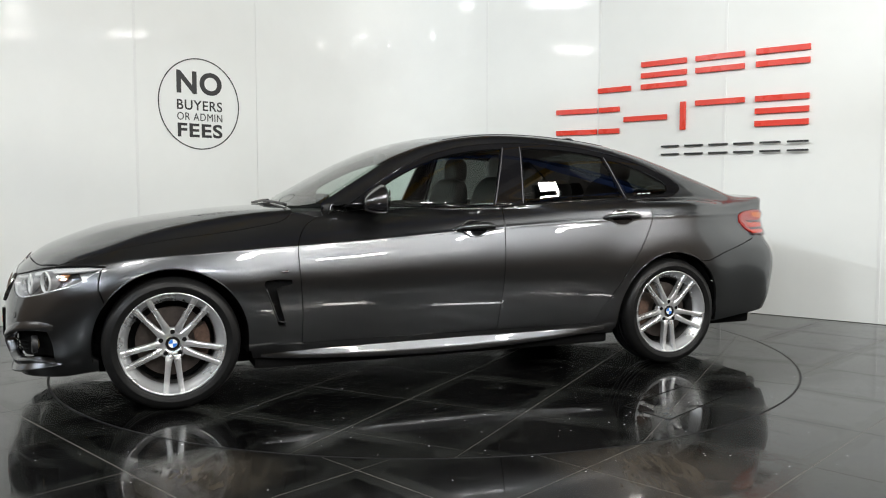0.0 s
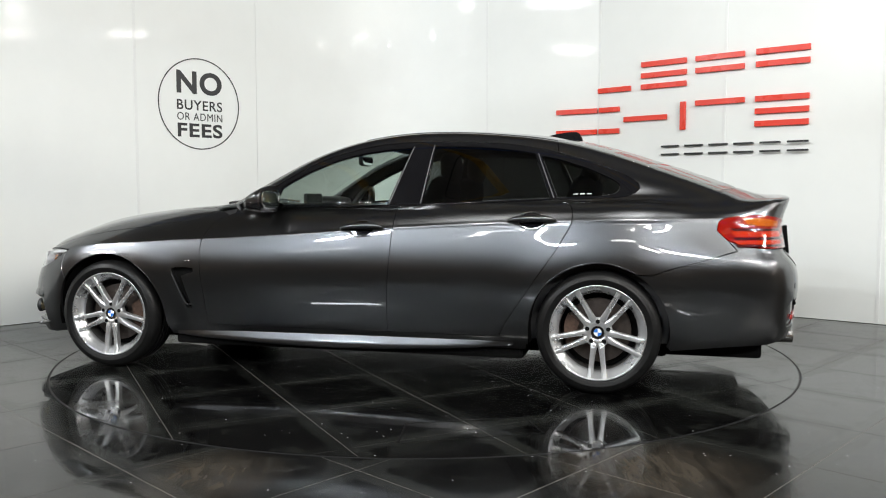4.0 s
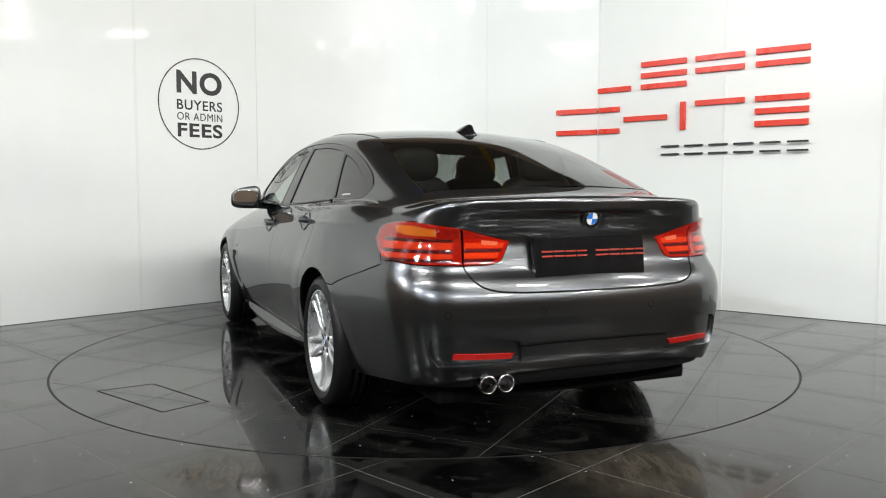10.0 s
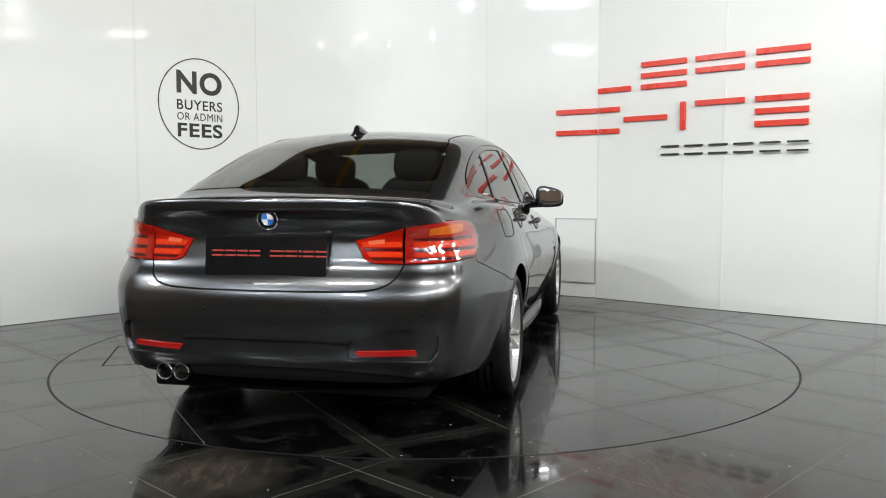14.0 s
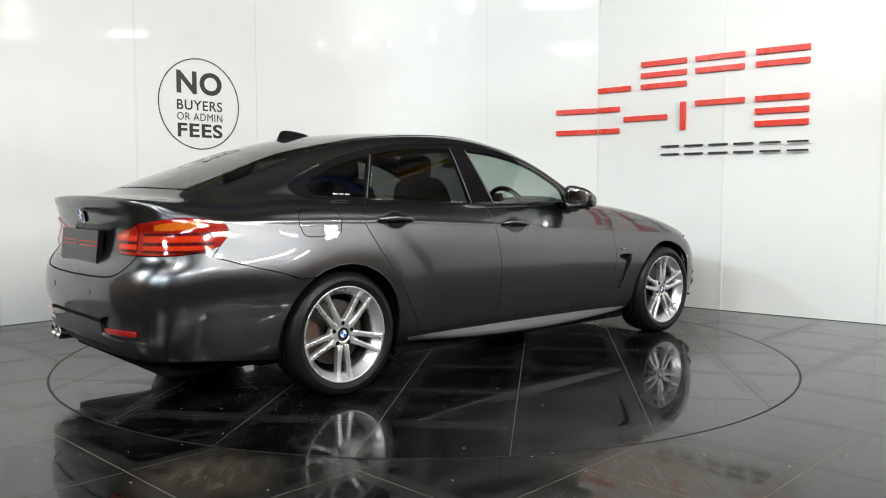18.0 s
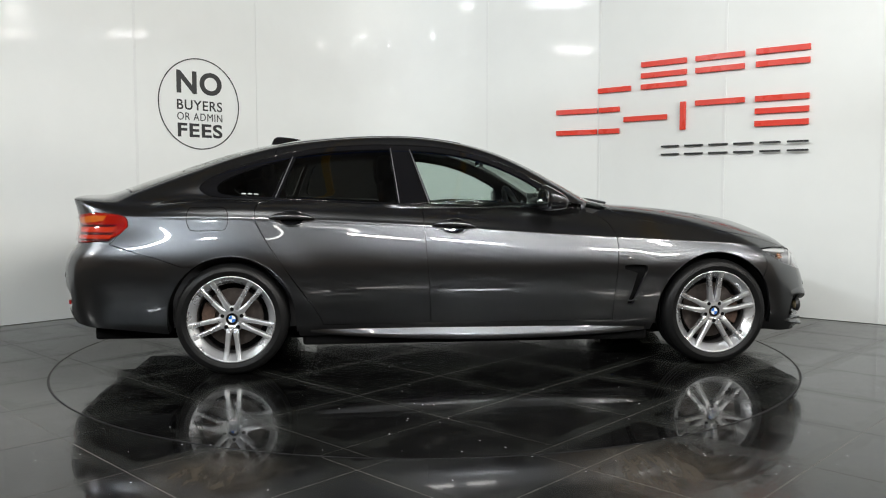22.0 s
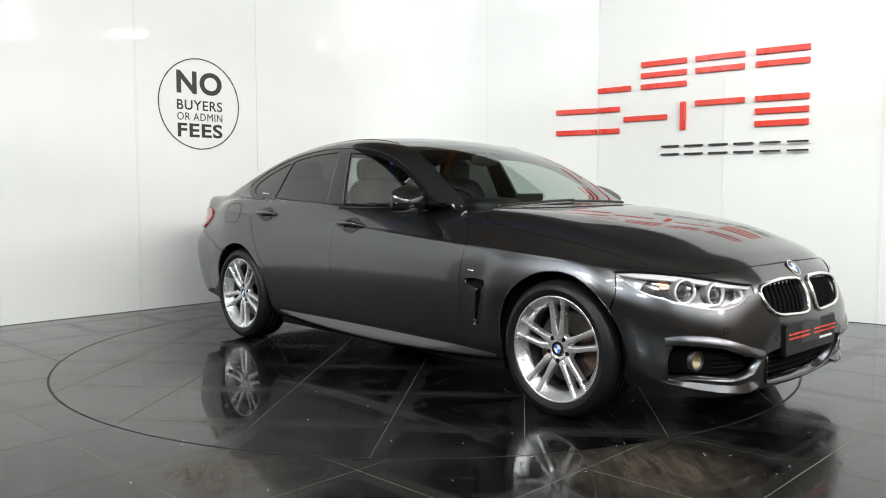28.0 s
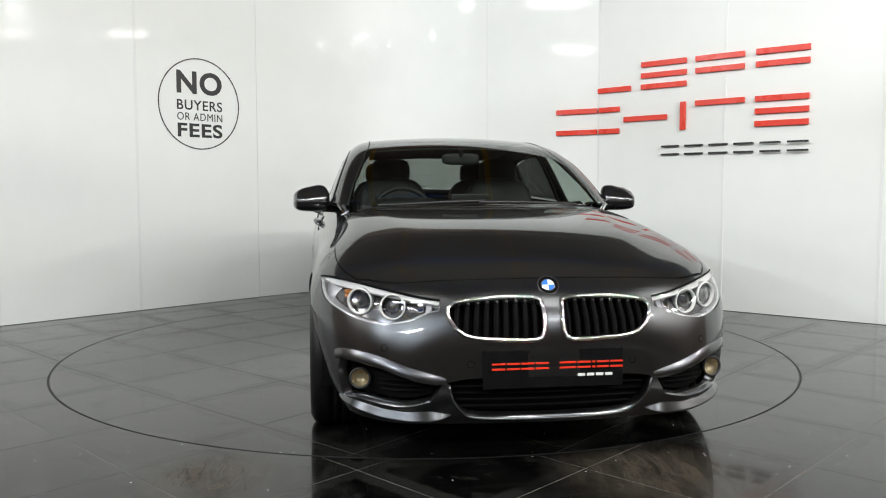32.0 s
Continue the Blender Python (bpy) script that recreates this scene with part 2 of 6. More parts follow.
def tube(bm, pts, r, n=8, closed=False):
    """A round bar along points."""
    pts = [Vector(p) for p in pts]
    rings = []
    k = len(pts)
    for i, p in enumerate(pts):
        a = pts[(i - 1) % k] if closed or i > 0 else p
        b = pts[(i + 1) % k] if closed or i < k - 1 else p
        d = (b - a).normalized()
        u = d.cross(Vector((0, 0, 1)))
        u = (u if u.length > 0.05 else d.cross(Vector((1, 0, 0)))).normalized()
        v = d.cross(u)
        rr = r[i] if isinstance(r, (list, tuple)) else r
        rings.append([bm.verts.new(p + rr * (u * math.cos(2 * math.pi * j / n) + v * math.sin(2 * math.pi * j / n))) for j in range(n)])
    pairs = list(zip(rings[:-1], rings[1:])) + ([(rings[-1], rings[0])] if closed else [])
    for A, B in pairs:
        for j in range(n):
            bm.faces.new((A[j], A[(j + 1) % n], B[(j + 1) % n], B[j]))
    if not closed:
        bm.faces.new(rings[0])
        bm.faces.new(rings[-1][::-1])
    bmesh.ops.recalc_face_normals(bm, faces=bm.faces)


# ---- the room: a faceted white backdrop of 1.2 m panels, a tiled floor, a hall behind
# the last corner adds an unseen white panel, to mirror in the car's ends
CORNERS = [(-5.0, -0.86), (-4.12, 0.03), (-3.27, 0.90), (-2.477, 1.715), (-1.634, 2.59), (-0.78, 3.40), (0.615, 3.08), (1.629, 2.425), (2.525, 1.60), (3.466, 0.83), (4.42, 0.07), (5.36, -0.68), (6.02, -1.68)]
WALL_H = 3.3


def build_wall():
    wall = empty("wall_back")
    tagged(wall, "glossy white panel wall standing round the turntable", kind="structure")
    for i, ((ax, ay), (bx, by)) in enumerate(zip(CORNERS[:-1], CORNERS[1:])):
        if i in (4, 5):
            continue
        a, b = Vector((ax, ay, 0)), Vector((bx, by, 0))
        d = (b - a).normalized()
        length = (b - a).length
        m = Matrix.Translation(a) @ Matrix(((d.x, -d.y, 0, 0), (d.y, d.x, 0, 0), (0, 0, 1, 0), (0, 0, 0, 1)))
        bm = bmesh.new()
        box(bm, 0.002, length - 0.002, 0.0, 0.04, 0.003, WALL_H, 0.0015)
        p = part("panel", bm, M_WALL, wall)
        p.matrix_local = m
        bm = bmesh.new()
        box(bm, -0.012, 0.012, -0.0035, 0.02, 0.003, WALL_H, 0.001)
        p = part("joint_strip", bm, M_JOINT, wall)
        p.matrix_local = m
    # behind the table the backdrop is bent round in one sheet
    a, b = np.array(CORNERS[4]), np.array(CORNERS[6])
    ta, tb = np.array([0.70, 0.71]) * 3.2, np.array([0.84, -0.54]) * 3.2
    line = [(2 * t**3 - 3 * t**2 + 1) * a + (t**3 - 2 * t**2 + t) * ta + (3 * t**2 - 2 * t**3) * b + (t**3 - t**2) * tb for t in np.linspace(0, 1, 33)]
    bm = bmesh.new()
    rows = []
    for k, q in enumerate(line):
        d = line[min(k + 1, 32)] - line[max(k - 1, 0)]
        d = d / np.linalg.norm(d)
        n = np.array([-d[1], d[0]]) * 0.04
        rows.append([bm.verts.new((*v, z)) for v, z in ((q, 0.003), (q, WALL_H), (q + n, WALL_H), (q + n, 0.003))])
    front = []
    for A, B in zip(rows[:-1], rows[1:]):
        for j in range(4):
            f = bm.faces.new((A[j], B[j], B[(j + 1) % 4], A[(j + 1) % 4]))
            f.smooth = j == 0
    bm.faces.new(rows[0])
    bm.faces.new(rows[-1])
    bmesh.ops.recalc_face_normals(bm, faces=bm.faces)
    for e in bm.edges:
        e.smooth = all(f.smooth for f in e.link_faces)
    part("curved_panel", bm, M_WALL, wall)
    return wall


def keep_piece(quad, keep, circle_r, inside):
    """The part of a quad that lies inside or outside a circle, as points and triangles."""
    pts, edges = [Vector(q) for q in quad], [(0, 1), (1, 2), (2, 3), (3, 0)]
    ring = [(circle_r * math.cos(2 * math.pi * k / 240), circle_r * math.sin(2 * math.pi * k / 240)) for k in range(240)]
    cx = sum(q[0] for q in quad) / 4
    cy = sum(q[1] for q in quad) / 4
    near = [k for k in range(240) if math.hypot(ring[k][0] - cx, ring[k][1] - cy) < TILE]
    idx = {}
    for k in near:
        idx[k] = len(pts)
        pts.append(Vector(ring[k]))
    for k in near:
        if (k + 1) % 240 in idx:
            edges.append((idx[k], idx[(k + 1) % 240]))
    vs, _, fs, *_ = delaunay_2d_cdt(pts, edges, [], 0, 1e-6)
    tris = []
    for f in fs:
        c = sum((vs[i] for i in f), Vector((0, 0))) / len(f)
        if keep(c) and ((c.length < circle_r) == inside):
            tris.append(f)
    used = sorted({i for f in tris for i in f})
    back = {i: n for n, i in enumerate(used)}
    return [vs[i] for i in used], [[back[i] for i in f] for f in tris]


def tile_mesh(vs, tris, z0, z1):
    """Draws a flat piece up into a slab."""
    bm = bmesh.new()
    lo = [bm.verts.new((v.x, v.y, z0)) for v in vs]
    hi = [bm.verts.new((v.x, v.y, z1)) for v in vs]
    for f in tris:
        bm.faces.new([hi[i] for i in f])
    for e in [e for e in bm.edges if e.is_boundary]:
        a, b = e.verts
        ia, ib = hi.index(a), hi.index(b)
        bm.faces.new((b, a, lo[ia], lo[ib]))
    bmesh.ops.recalc_face_normals(bm, faces=bm.faces)
    return bm


def tiles(parent, turn, off_u, off_v, radius, inside, reach, material):
    """Square tiles laid at an angle, cut along a circle."""
    c, s = math.cos(radians(turn)), math.sin(radians(turn))
    shared = None
    n = int(reach / TILE) + 1
    g = 0.0016
    for i in range(-n, n + 1):
        for j in range(-n, n + 1):
            u, v = i * TILE + off_u, j * TILE + off_v
            cu, cv = u + TILE / 2, v + TILE / 2
            x, y = c * cu - s * cv, s * cu + c * cv
            far = math.hypot(x, y)
            q = [(c * a - s * b, s * a + c * b) for a, b in ((u + g, v + g), (u + TILE - g, v + g), (u + TILE - g, v + TILE - g), (u + g, v + TILE - g))]
            rs = [math.hypot(*p) for p in q]
            if inside and min(rs) > radius or not inside and (max(rs) < radius or far > reach or y > 3.6 or abs(x) > 5.6):
                continue
            if inside and max(rs) < radius or not inside and far - TILE * 0.71 > radius:
                if shared is None:
                    bm = bmesh.new()
                    h = TILE / 2 - g
                    box(bm, -h, h, -h, h, -0.01, 0.0, 0.0008)
                    shared = part("tile", bm, material, parent)
                    ob = shared
                else:
                    ob = new("tile", shared.data)
                    ob.parent = parent
                ob.matrix_local = pose(x, y, 0, 0, 0, turn)
            else:
                def within(p, u=u, v=v):
                    a, b = c * p.x + s * p.y, -s * p.x + c * p.y
                    return u + g <= a <= u + TILE - g and v + g <= b <= v + TILE - g
                vs, tris = keep_piece(q, within, radius, inside)
                if tris:
                    vs = [Vector((c * (p.x - x) + s * (p.y - y), c * (p.y - y) - s * (p.x - x))) for p in vs]
                    ob = part("tile", tile_mesh(vs, tris, -0.01, 0.0), material, parent)
                    ob.matrix_local = pose(x, y, 0, 0, 0, turn)


def ring_slab(name, r0, r1, z0, z1, material, parent=None, n=192):
    bm = bmesh.new()
    lathe(bm, [(r0, z0), (r1, z0), (r1, z1), (r0, z1), (r0, z0)], n)
    bmesh.ops.rotate(bm, verts=bm.verts, matrix=Matrix.Rotation(radians(90), 3, "X"))
    return link(name, bm, material, parent)


def build_floor():
    floor = empty("floor")
    tagged(floor, "polished dark stone tile floor with pale joints", kind="structure")
    bm = bmesh.new()
    box(bm, -9, 9, -20, 7, -0.12, -0.0045)
    part("bed", bm, M_GROUT_DARK, floor)
    ring_slab("joint_bed", TABLE_R + 0.007, 5.0, -0.004, -0.0008, M_GROUT, floor)
    M_TILE.node_tree.nodes["laid"].object = floor
    # the tiles of the hall lie at 45 degrees
    tiles(floor, 45.0, -0.07, 0.30, TABLE_R + 0.007, False, 5.4, M_TILE)
    return floor


def build_hall():
    for name, q in (("wall_rear", (-9, 9, -20.2, -20.0)), ("wall_left", (-9.2, -9, -20.2, 7.2)), ("wall_right", (9, 9.2, -20.2, 7.2)), ("wall_far", (-9, 9, 7.0, 7.2))):
        bm = bmesh.new()
        box(bm, *q, -0.12, 6.0)
        tagged(link(name, bm, M_HALL), "plain brown-grey hall wall", kind="structure")
    bm = bmesh.new()
    box(bm, -9.2, 9.2, -20.2, 7.2, 6.0, 6.2)
    tagged(link("ceiling", bm, M_CEIL), "plain grey hall roof lining", kind="structure")
    # painted roof steel, seen mirrored in the car's glass and bonnet
    for y in (-18.5, -14.5, -10.5, -6.5, -2.5, 1.5):
        bm = bmesh.new()
        for z0, z1, w in ((5.30, 5.33, 0.09), (5.33, 5.62, 0.012), (5.62, 5.65, 0.09)):
            box(bm, -9.0, 9.0, y - w, y + w, z0, z1)
        tagged(link("roof_beam", bm, M_BEAM_BLUE), "blue painted steel roof beam under the lining", "beam", "blue roof beams")
    for x in (-6.0, -3.6, -1.2, 1.2, 3.6, 6.0):
        bm = bmesh.new()
        box(bm, x - 0.05, x + 0.05, -20.0, 7.0, 5.68, 5.86, 0.008)
        tagged(link("purlin", bm, M_BEAM_YELLOW), "yellow painted steel purlin under the roof lining", "beam", "yellow purlins")
    first = None
    for x, y, z in BATTENS:
        if first is None:
            first = empty("ceiling_lamp")
            tagged(first, "white batten lamp with a lit tube hanging overhead", "lamp", "batten lamps")
            bm = bmesh.new()
            box(bm, -0.78, 0.78, -0.05, 0.05, 0.015, 0.06, 0.006)
            part("housing", bm, M_WHITE, first)
            bm = bmesh.new()
            lathe(bm, [(0.0, -0.74), (0.013, -0.74), (0.013, 0.74), (0.0, 0.74)], 12)
            bmesh.ops.transform(bm, matrix=pose(0, 0, 0.0, 0, 0, 90), verts=bm.verts)
            part("tube", bm, M_TUBE, first)
            for s in (-0.6, 0.6):
                bm = bmesh.new()
                tube(bm, [(s, 0, 0.06), (s, 0, 1.805)], 0.006, 6)
                part("hanger", bm, M_SEAM_GREY, first)
            first.matrix_local = pose(x, y, z)
        else:
            copy_thing(first, pose(x, y, z))
    for x, y, z, tx, ty, tz in FLOODS:
        m = look((x, y, z + 0.01), (tx, ty, tz))
        lamp = empty("flood_lamp", m)
        tagged(lamp, "twin black flood lamp hanging over the stage", "lamp", "flood lamps")
        for side in (-0.22, 0.22):
            bm = bmesh.new()
            box(bm, side - 0.17, side + 0.17, -0.13, 0.13, 0.012, 0.07, 0.01)
            part("housing", bm, M_BLACK, lamp)
        bm = bmesh.new()
        box(bm, -0.4, 0.4, -0.02, 0.02, 0.07, 0.10, 0.004)
        part("bracket", bm, M_BLACK, lamp)
        top = m.inverted() @ (m @ Vector((0, 0, 0.09)) + Vector((0, 0, 6.01 - (m @ Vector((0, 0, 0.09))).z)))
        bm = bmesh.new()
        tube(bm, [(0, 0, 0.08), tuple(top)], 0.012, 8)
        part("hanger", bm, M_BLACK, lamp)
    for x, y, z in SIDE_PANELS:
        m = look((x, y, z), (0.0, y * 0.7, 0.6))
        bm = bmesh.new()
        box(bm, -0.50, 0.50, -0.09, 0.09, 0.0, 0.05, 0.008)
        lamp = link("wall_lamp", bm, M_WHITE)
        lamp.matrix_world = m
        tagged(lamp, "white lit panel lamp on a post by the wall", "lamp", "panel lamps")
        foot = m.inverted() @ Vector((x + math.copysign(0.02, x), y, -0.004))
        bm = bmesh.new()
        tube(bm, [(0, -0.06, 0.03), tuple(foot)], 0.03, 8)
        part("post", bm, M_BLACK, lamp)
    for x, y, _, _ in HIGH_BAYS:
        m = look((x, y, 5.2), (x * 0.4, 0.0, 0.8))
        lamp = empty("high_bay_lamp", m)
        tagged(lamp, "white high-bay lamp hanging from the hall roof", "lamp", "high-bay lamps")
        bm = bmesh.new()
        for q in ((-0.69, 0.69, 0.075, 0.09), (-0.69, 0.69, -0.09, -0.075), (-0.69, -0.67, -0.075, 0.075), (0.67, 0.69, -0.075, 0.075)):
            box(bm, *q, -0.05, 0.08)
        part("shade", bm, M_WHITE, lamp)
        bm = bmesh.new()
        box(bm, -0.67, 0.67, -0.075, 0.075, 0.03, 0.08)
        part("housing", bm, M_WHITE, lamp)
        top = m.inverted() @ (m @ Vector((0, 0, 0.06)) + Vector((0, 0, 6.005 - (m @ Vector((0, 0, 0.06))).z)))
        bm = bmesh.new()
        tube(bm, [(0, 0, 0.06), tuple(top)], 0.012, 8)
        part("hanger", bm, M_BLACK, lamp)


def wall_pose(i, out=0.0):
    """On facet i of the backdrop: x along it, y into it, z up."""
    a, b = Vector((*CORNERS[i], 0)), Vector((*CORNERS[i + 1], 0))
    d = (b - a).normalized()
    return Matrix(((d.x, -d.y, 0, a.x + d.y * out), (d.y, d.x, 0, a.y - d.x * out), (0, 0, 1, 0), (0, 0, 0, 1)))


def build_signs():
    # red and black bars stand for the wall's lettered mark
    sign = empty("wall_sign")
    tagged(sign, "raised sign of red and black acrylic bars on white panels", "sign")
    t = 0.046
    cells = [(7, 0.0, 0.34, 1.945, 2.19, "b"), (7, 0.445, 0.878, 1.945, 2.19, "tmb"), (7, 0.962, 1.388, 1.94, 2.19, "tm"), (8, 0.26, 0.68, 1.943, 2.195, "tm"),
             (6, 0.78, 1.195, 1.565, 1.81, "tb"), (7, 0.012, 0.225, 1.565, 1.81, "tb"), (7, 0.275, 0.70, 1.565, 1.81, "m"), (7, 0.828, 0.876, 1.565, 1.81, "f"), (7, 0.965, 1.395, 1.56, 1.81, "t"), (8, 0.26, 0.682, 1.56, 1.81, "tmb")]
    for i, u0, u1, z0, z1, rows in cells:
        for r in rows:
            a, b = {"t": (z1 - t, z1), "m": ((z0 + z1 - t) / 2, (z0 + z1 + t) / 2), "b": (z0, z0 + t), "f": (z0, z1)}[r]
            bm = bmesh.new()
            box(bm, u0, u1, -0.030, -0.006, a, b, 0.002)
            p = part("bar", bm, M_RED, sign)
            p.matrix_local = wall_pose(i)
    x = 0.655
    for k in range(6):
        for a, b in ((1.418, 1.434), (1.347, 1.363)):
            bm = bmesh.new()
            box(bm, x, x + 0.165, -0.028, -0.006, a, b, 0.002)
            p = part("bar", bm, M_INK, sign)
            p.matrix_local = wall_pose(7)
        x += 0.219
    badge = empty("round_wall_sign")
    tagged(badge, "black ring and lettering on the white wall panel", "sign")
    badge.matrix_local = wall_pose(3, 0.0025) @ pose(0.607, 0, 1.815)
    bm = bmesh.new()
    n = 96
    ring = []
    for r0 in (0.408, 0.398):
        for y in (0.0, -0.002):
            ring.append([bm.verts.new((r0 * math.cos(2 * math.pi * k / n), y, r0 * math.sin(2 * math.pi * k / n))) for k in range(n)])
    for A, B in ((0, 1), (1, 3), (3, 2)):
        for k in range(n):
            bm.faces.new((ring[A][k], ring[A][(k + 1) % n], ring[B][(k + 1) % n], ring[B][k]))
    bmesh.ops.recalc_face_normals(bm, faces=bm.faces)
    part("ring", bm, M_INK, badge)
    for words, z, w, h, fat in (("NO", 0.085, 0.455, 0.205, 0.010), ("BUYERS", -0.058, 0.455, 0.09, 0.0015), ("OR ADMIN", -0.150, 0.455, 0.068, 0.0), ("FEES", -0.300, 0.45, 0.125, 0.006)):
        cu = bpy.data.curves.new(words.lower().replace(" ", "_"), "FONT")
        cu.body, cu.align_x, cu.extrude, cu.offset = words, "CENTER", 0.001, 0.0
        cu.space_character = 1.10
        cu.resolution_u = 6
        ob = bpy.data.objects.new("lettering", cu)
        scene.collection.objects.link(ob)
        me = bpy.data.meshes.new_from_object(ob.evaluated_get(bpy.context.evaluated_depsgraph_get()))
        bpy.data.objects.remove(ob)
        co = np.array([v.co[:] for v in me.vertices])
        lo, hi = co.min(0), co.max(0)
        sx, sy = w / (hi[0] - lo[0]), h / (hi[1] - lo[1])
        if fat:
            cu.offset = fat / max(sx, sy)
            ob = bpy.data.objects.new("lettering", cu)
            scene.collection.objects.link(ob)
            me = bpy.data.meshes.new_from_object(ob.evaluated_get(bpy.context.evaluated_depsgraph_get()))
            bpy.data.objects.remove(ob)
            co = np.array([v.co[:] for v in me.vertices])
            lo, hi = co.min(0), co.max(0)
            sx, sy = w / (hi[0] - lo[0]), h / (hi[1] - lo[1])
        for v in me.vertices:
            v.co = ((v.co.x - (lo[0] + hi[0]) / 2) * sx, -v.co.z, (v.co.y - lo[1]) * sy + z)
        me.materials.clear()
        me.materials.append(M_INK)
        ob = new("lettering", me)
        ob.parent = badge
        ob.matrix_local = pose(0.0, 0, 0)
    hatch = empty("wall_hatch")
    tagged(hatch, "white hatch door set low in the panel wall", "hatch")
    hatch.matrix_local = wall_pose(6, 0.0)
    bm = bmesh.new()
    box(bm, 0.785, 1.185, -0.012, -0.001, 0.150, 0.755, 0.003)
    part("leaf", bm, M_JOINT, hatch)
    for q in ((0.775, 0.783, 0.14, 0.765), (1.187, 1.195, 0.14, 0.765), (0.783, 1.187, 0.757, 0.765), (0.783, 1.187, 0.14, 0.148)):
        bm = bmesh.new()
        box(bm, q[0], q[1], -0.016, -0.001, q[2], q[3], 0.002)
        part("frame_strip", bm, M_SEAM_GREY, hatch)


def build_turntable():
    table = empty("turntable")
    tagged(table, "round motor turntable laid with polished dark stone tiles", "turntable")
    bm = bmesh.new()
    n = 192
    prism(bm, [((TABLE_R - 0.004) * math.cos(2 * math.pi * k / n), (TABLE_R - 0.004) * math.sin(2 * math.pi * k / n)) for k in range(n)], -0.0034, -0.0008)
    part("deck", bm, M_JOINT_DARK, table)
    tiles(table, 41.2, 0.035, -0.035, TABLE_R - 0.006, True, 2.6, M_TABLE_TILE)
    # a small service hatch, seen as a thin dark outline
    bm = bmesh.new()
    q = [Vector((-0.41, 2.02, 0)), Vector((-0.972, 1.747, 0)), Vector((-0.86, 1.525, 0)), Vector((-0.36, 1.743, 0))]
    for a, b in zip(q, q[1:] + q[:1]):
        d = (b - a).normalized() * 0.004
        n = Vector((-d.y, d.x, 0))
        vs = [bm.verts.new(v + Vector((0, 0, 0.0006))) for v in (a - d - n, b + d - n, b + d + n, a - d + n)]
        bm.faces.new(vs)
    bmesh.ops.recalc_face_normals(bm, faces=bm.faces)
    part("hatch_outline", bm, M_DARK, table)
    ring_slab("rim", TABLE_R - 0.005, TABLE_R - 0.001, -0.012, 0.0005, M_BLACK, table)
    return table


# --- the car's skin: a smooth solid, from which every panel is cut. x forward, y left, z up, origin on the ground between the axles
def curve(pairs, soft=0.05):
    """A smooth function through a few (x, value) pairs, evened out over a width of soft."""
    xs = np.array([p[0] for p in pairs], float)
    ys = np.array([p[1] for p in pairs], float)
    n = len(xs)
    h = np.diff(xs)
    d = np.diff(ys) / h
    m = np.empty(n)
    m[0], m[-1] = d[0], d[-1]
    m[1:-1] = (d[:-1] * h[1:] + d[1:] * h[:-1]) / (h[:-1] + h[1:])
    step = (xs[-1] - xs[0]) / 3000
    reach = int(4 * soft / step) + 1
    g = np.arange(-reach, 3001 + reach) * step + xs[0]
    i = np.clip(np.searchsorted(xs, g) - 1, 0, n - 2)
    t = (g - xs[i]) / h[i]
    v = (2 * t**3 - 3 * t**2 + 1) * ys[i] + (t**3 - 2 * t**2 + t) * h[i] * m[i] + (3 * t**2 - 2 * t**3) * ys[i + 1] + (t**3 - t**2) * h[i] * m[i + 1]
    v = np.where(g < xs[0], ys[0] + (g - xs[0]) * m[0], np.where(g > xs[-1], ys[-1] + (g - xs[-1]) * m[-1], v))
    k = np.exp(-0.5 * (np.arange(-reach, reach + 1) * step / soft) ** 2)
    v = np.convolve(v, k / k.sum(), "valid")
    g = g[reach:-reach]
    return lambda x: np.interp(x, g, v)


def smax(a, b, r):
    h = np.maximum(1.5 * r - np.abs(a - b), 0) / (1.5 * r)
    return np.maximum(a, b) + h**3 * r / 4


def smin(a, b, r):
    return -smax(-a, -b, r)


def ease(a, b, x):
    t = np.clip((x - a) / (b - a), 0, 1)
    return t**3 * (t * (6 * t - 15) + 10)


AXLE, HUB = 1.405, 0.316
half_width = curve([(-2.6, 0.72), (-2.3, 0.785), (-2.0, 0.845), (-1.7, 0.890), (-1.4, 0.906), (-1.0, 0.903), (-0.4, 0.895), (0.3, 0.894), (0.9, 0.894), (1.4, 0.892), (1.7, 0.882), (1.9, 0.858), (2.1, 0.80), (2.4, 0.70)], 0.12)
section = curve([(0.05, -0.16), (0.14, -0.125), (0.22, -0.083), (0.27, -0.062), (0.31, -0.051), (0.35, -0.041), (0.40, -0.029), (0.47, -0.0145), (0.54, -0.0035), (0.59, 0.0), (0.65, -0.0035), (0.72, -0.014), (0.79, -0.030), (0.825, -0.0395), (0.84, -0.046), (0.88, -0.066), (0.95, -0.106), (1.05, -0.17), (1.2, -0.27)], 0.01)
crease = curve([(-2.6, 0.895), (-1.96, 0.89), (-1.25, 0.88), (-0.33, 0.835), (0.55, 0.775), (1.2, 0.74), (1.8, 0.70), (2.4, 0.62)], 0.12)
hood = curve([(-2.7, 1.012), (-2.4, 1.012), (-2.2, 1.005), (-1.6, 1.0), (-1.0, 0.985), (-0.3, 0.965), (0.3, 0.957), (0.7, 0.953), (1.0, 0.938), (1.2, 0.921), (1.37, 0.903), (1.54, 0.881), (1.71, 0.849), (1.88, 0.797), (2.0, 0.748), (2.1, 0.692), (2.19, 0.61), (2.4, 0.35)], 0.06)
crown = curve([(-2.6, 0.025), (-2.0, 0.025), (-1.2, 0.015), (0.0, 0.015), (0.6, 0.02), (1.0, 0.015), (1.6, 0.045), (2.0, 0.09), (2.4, 0.12)], 0.1)
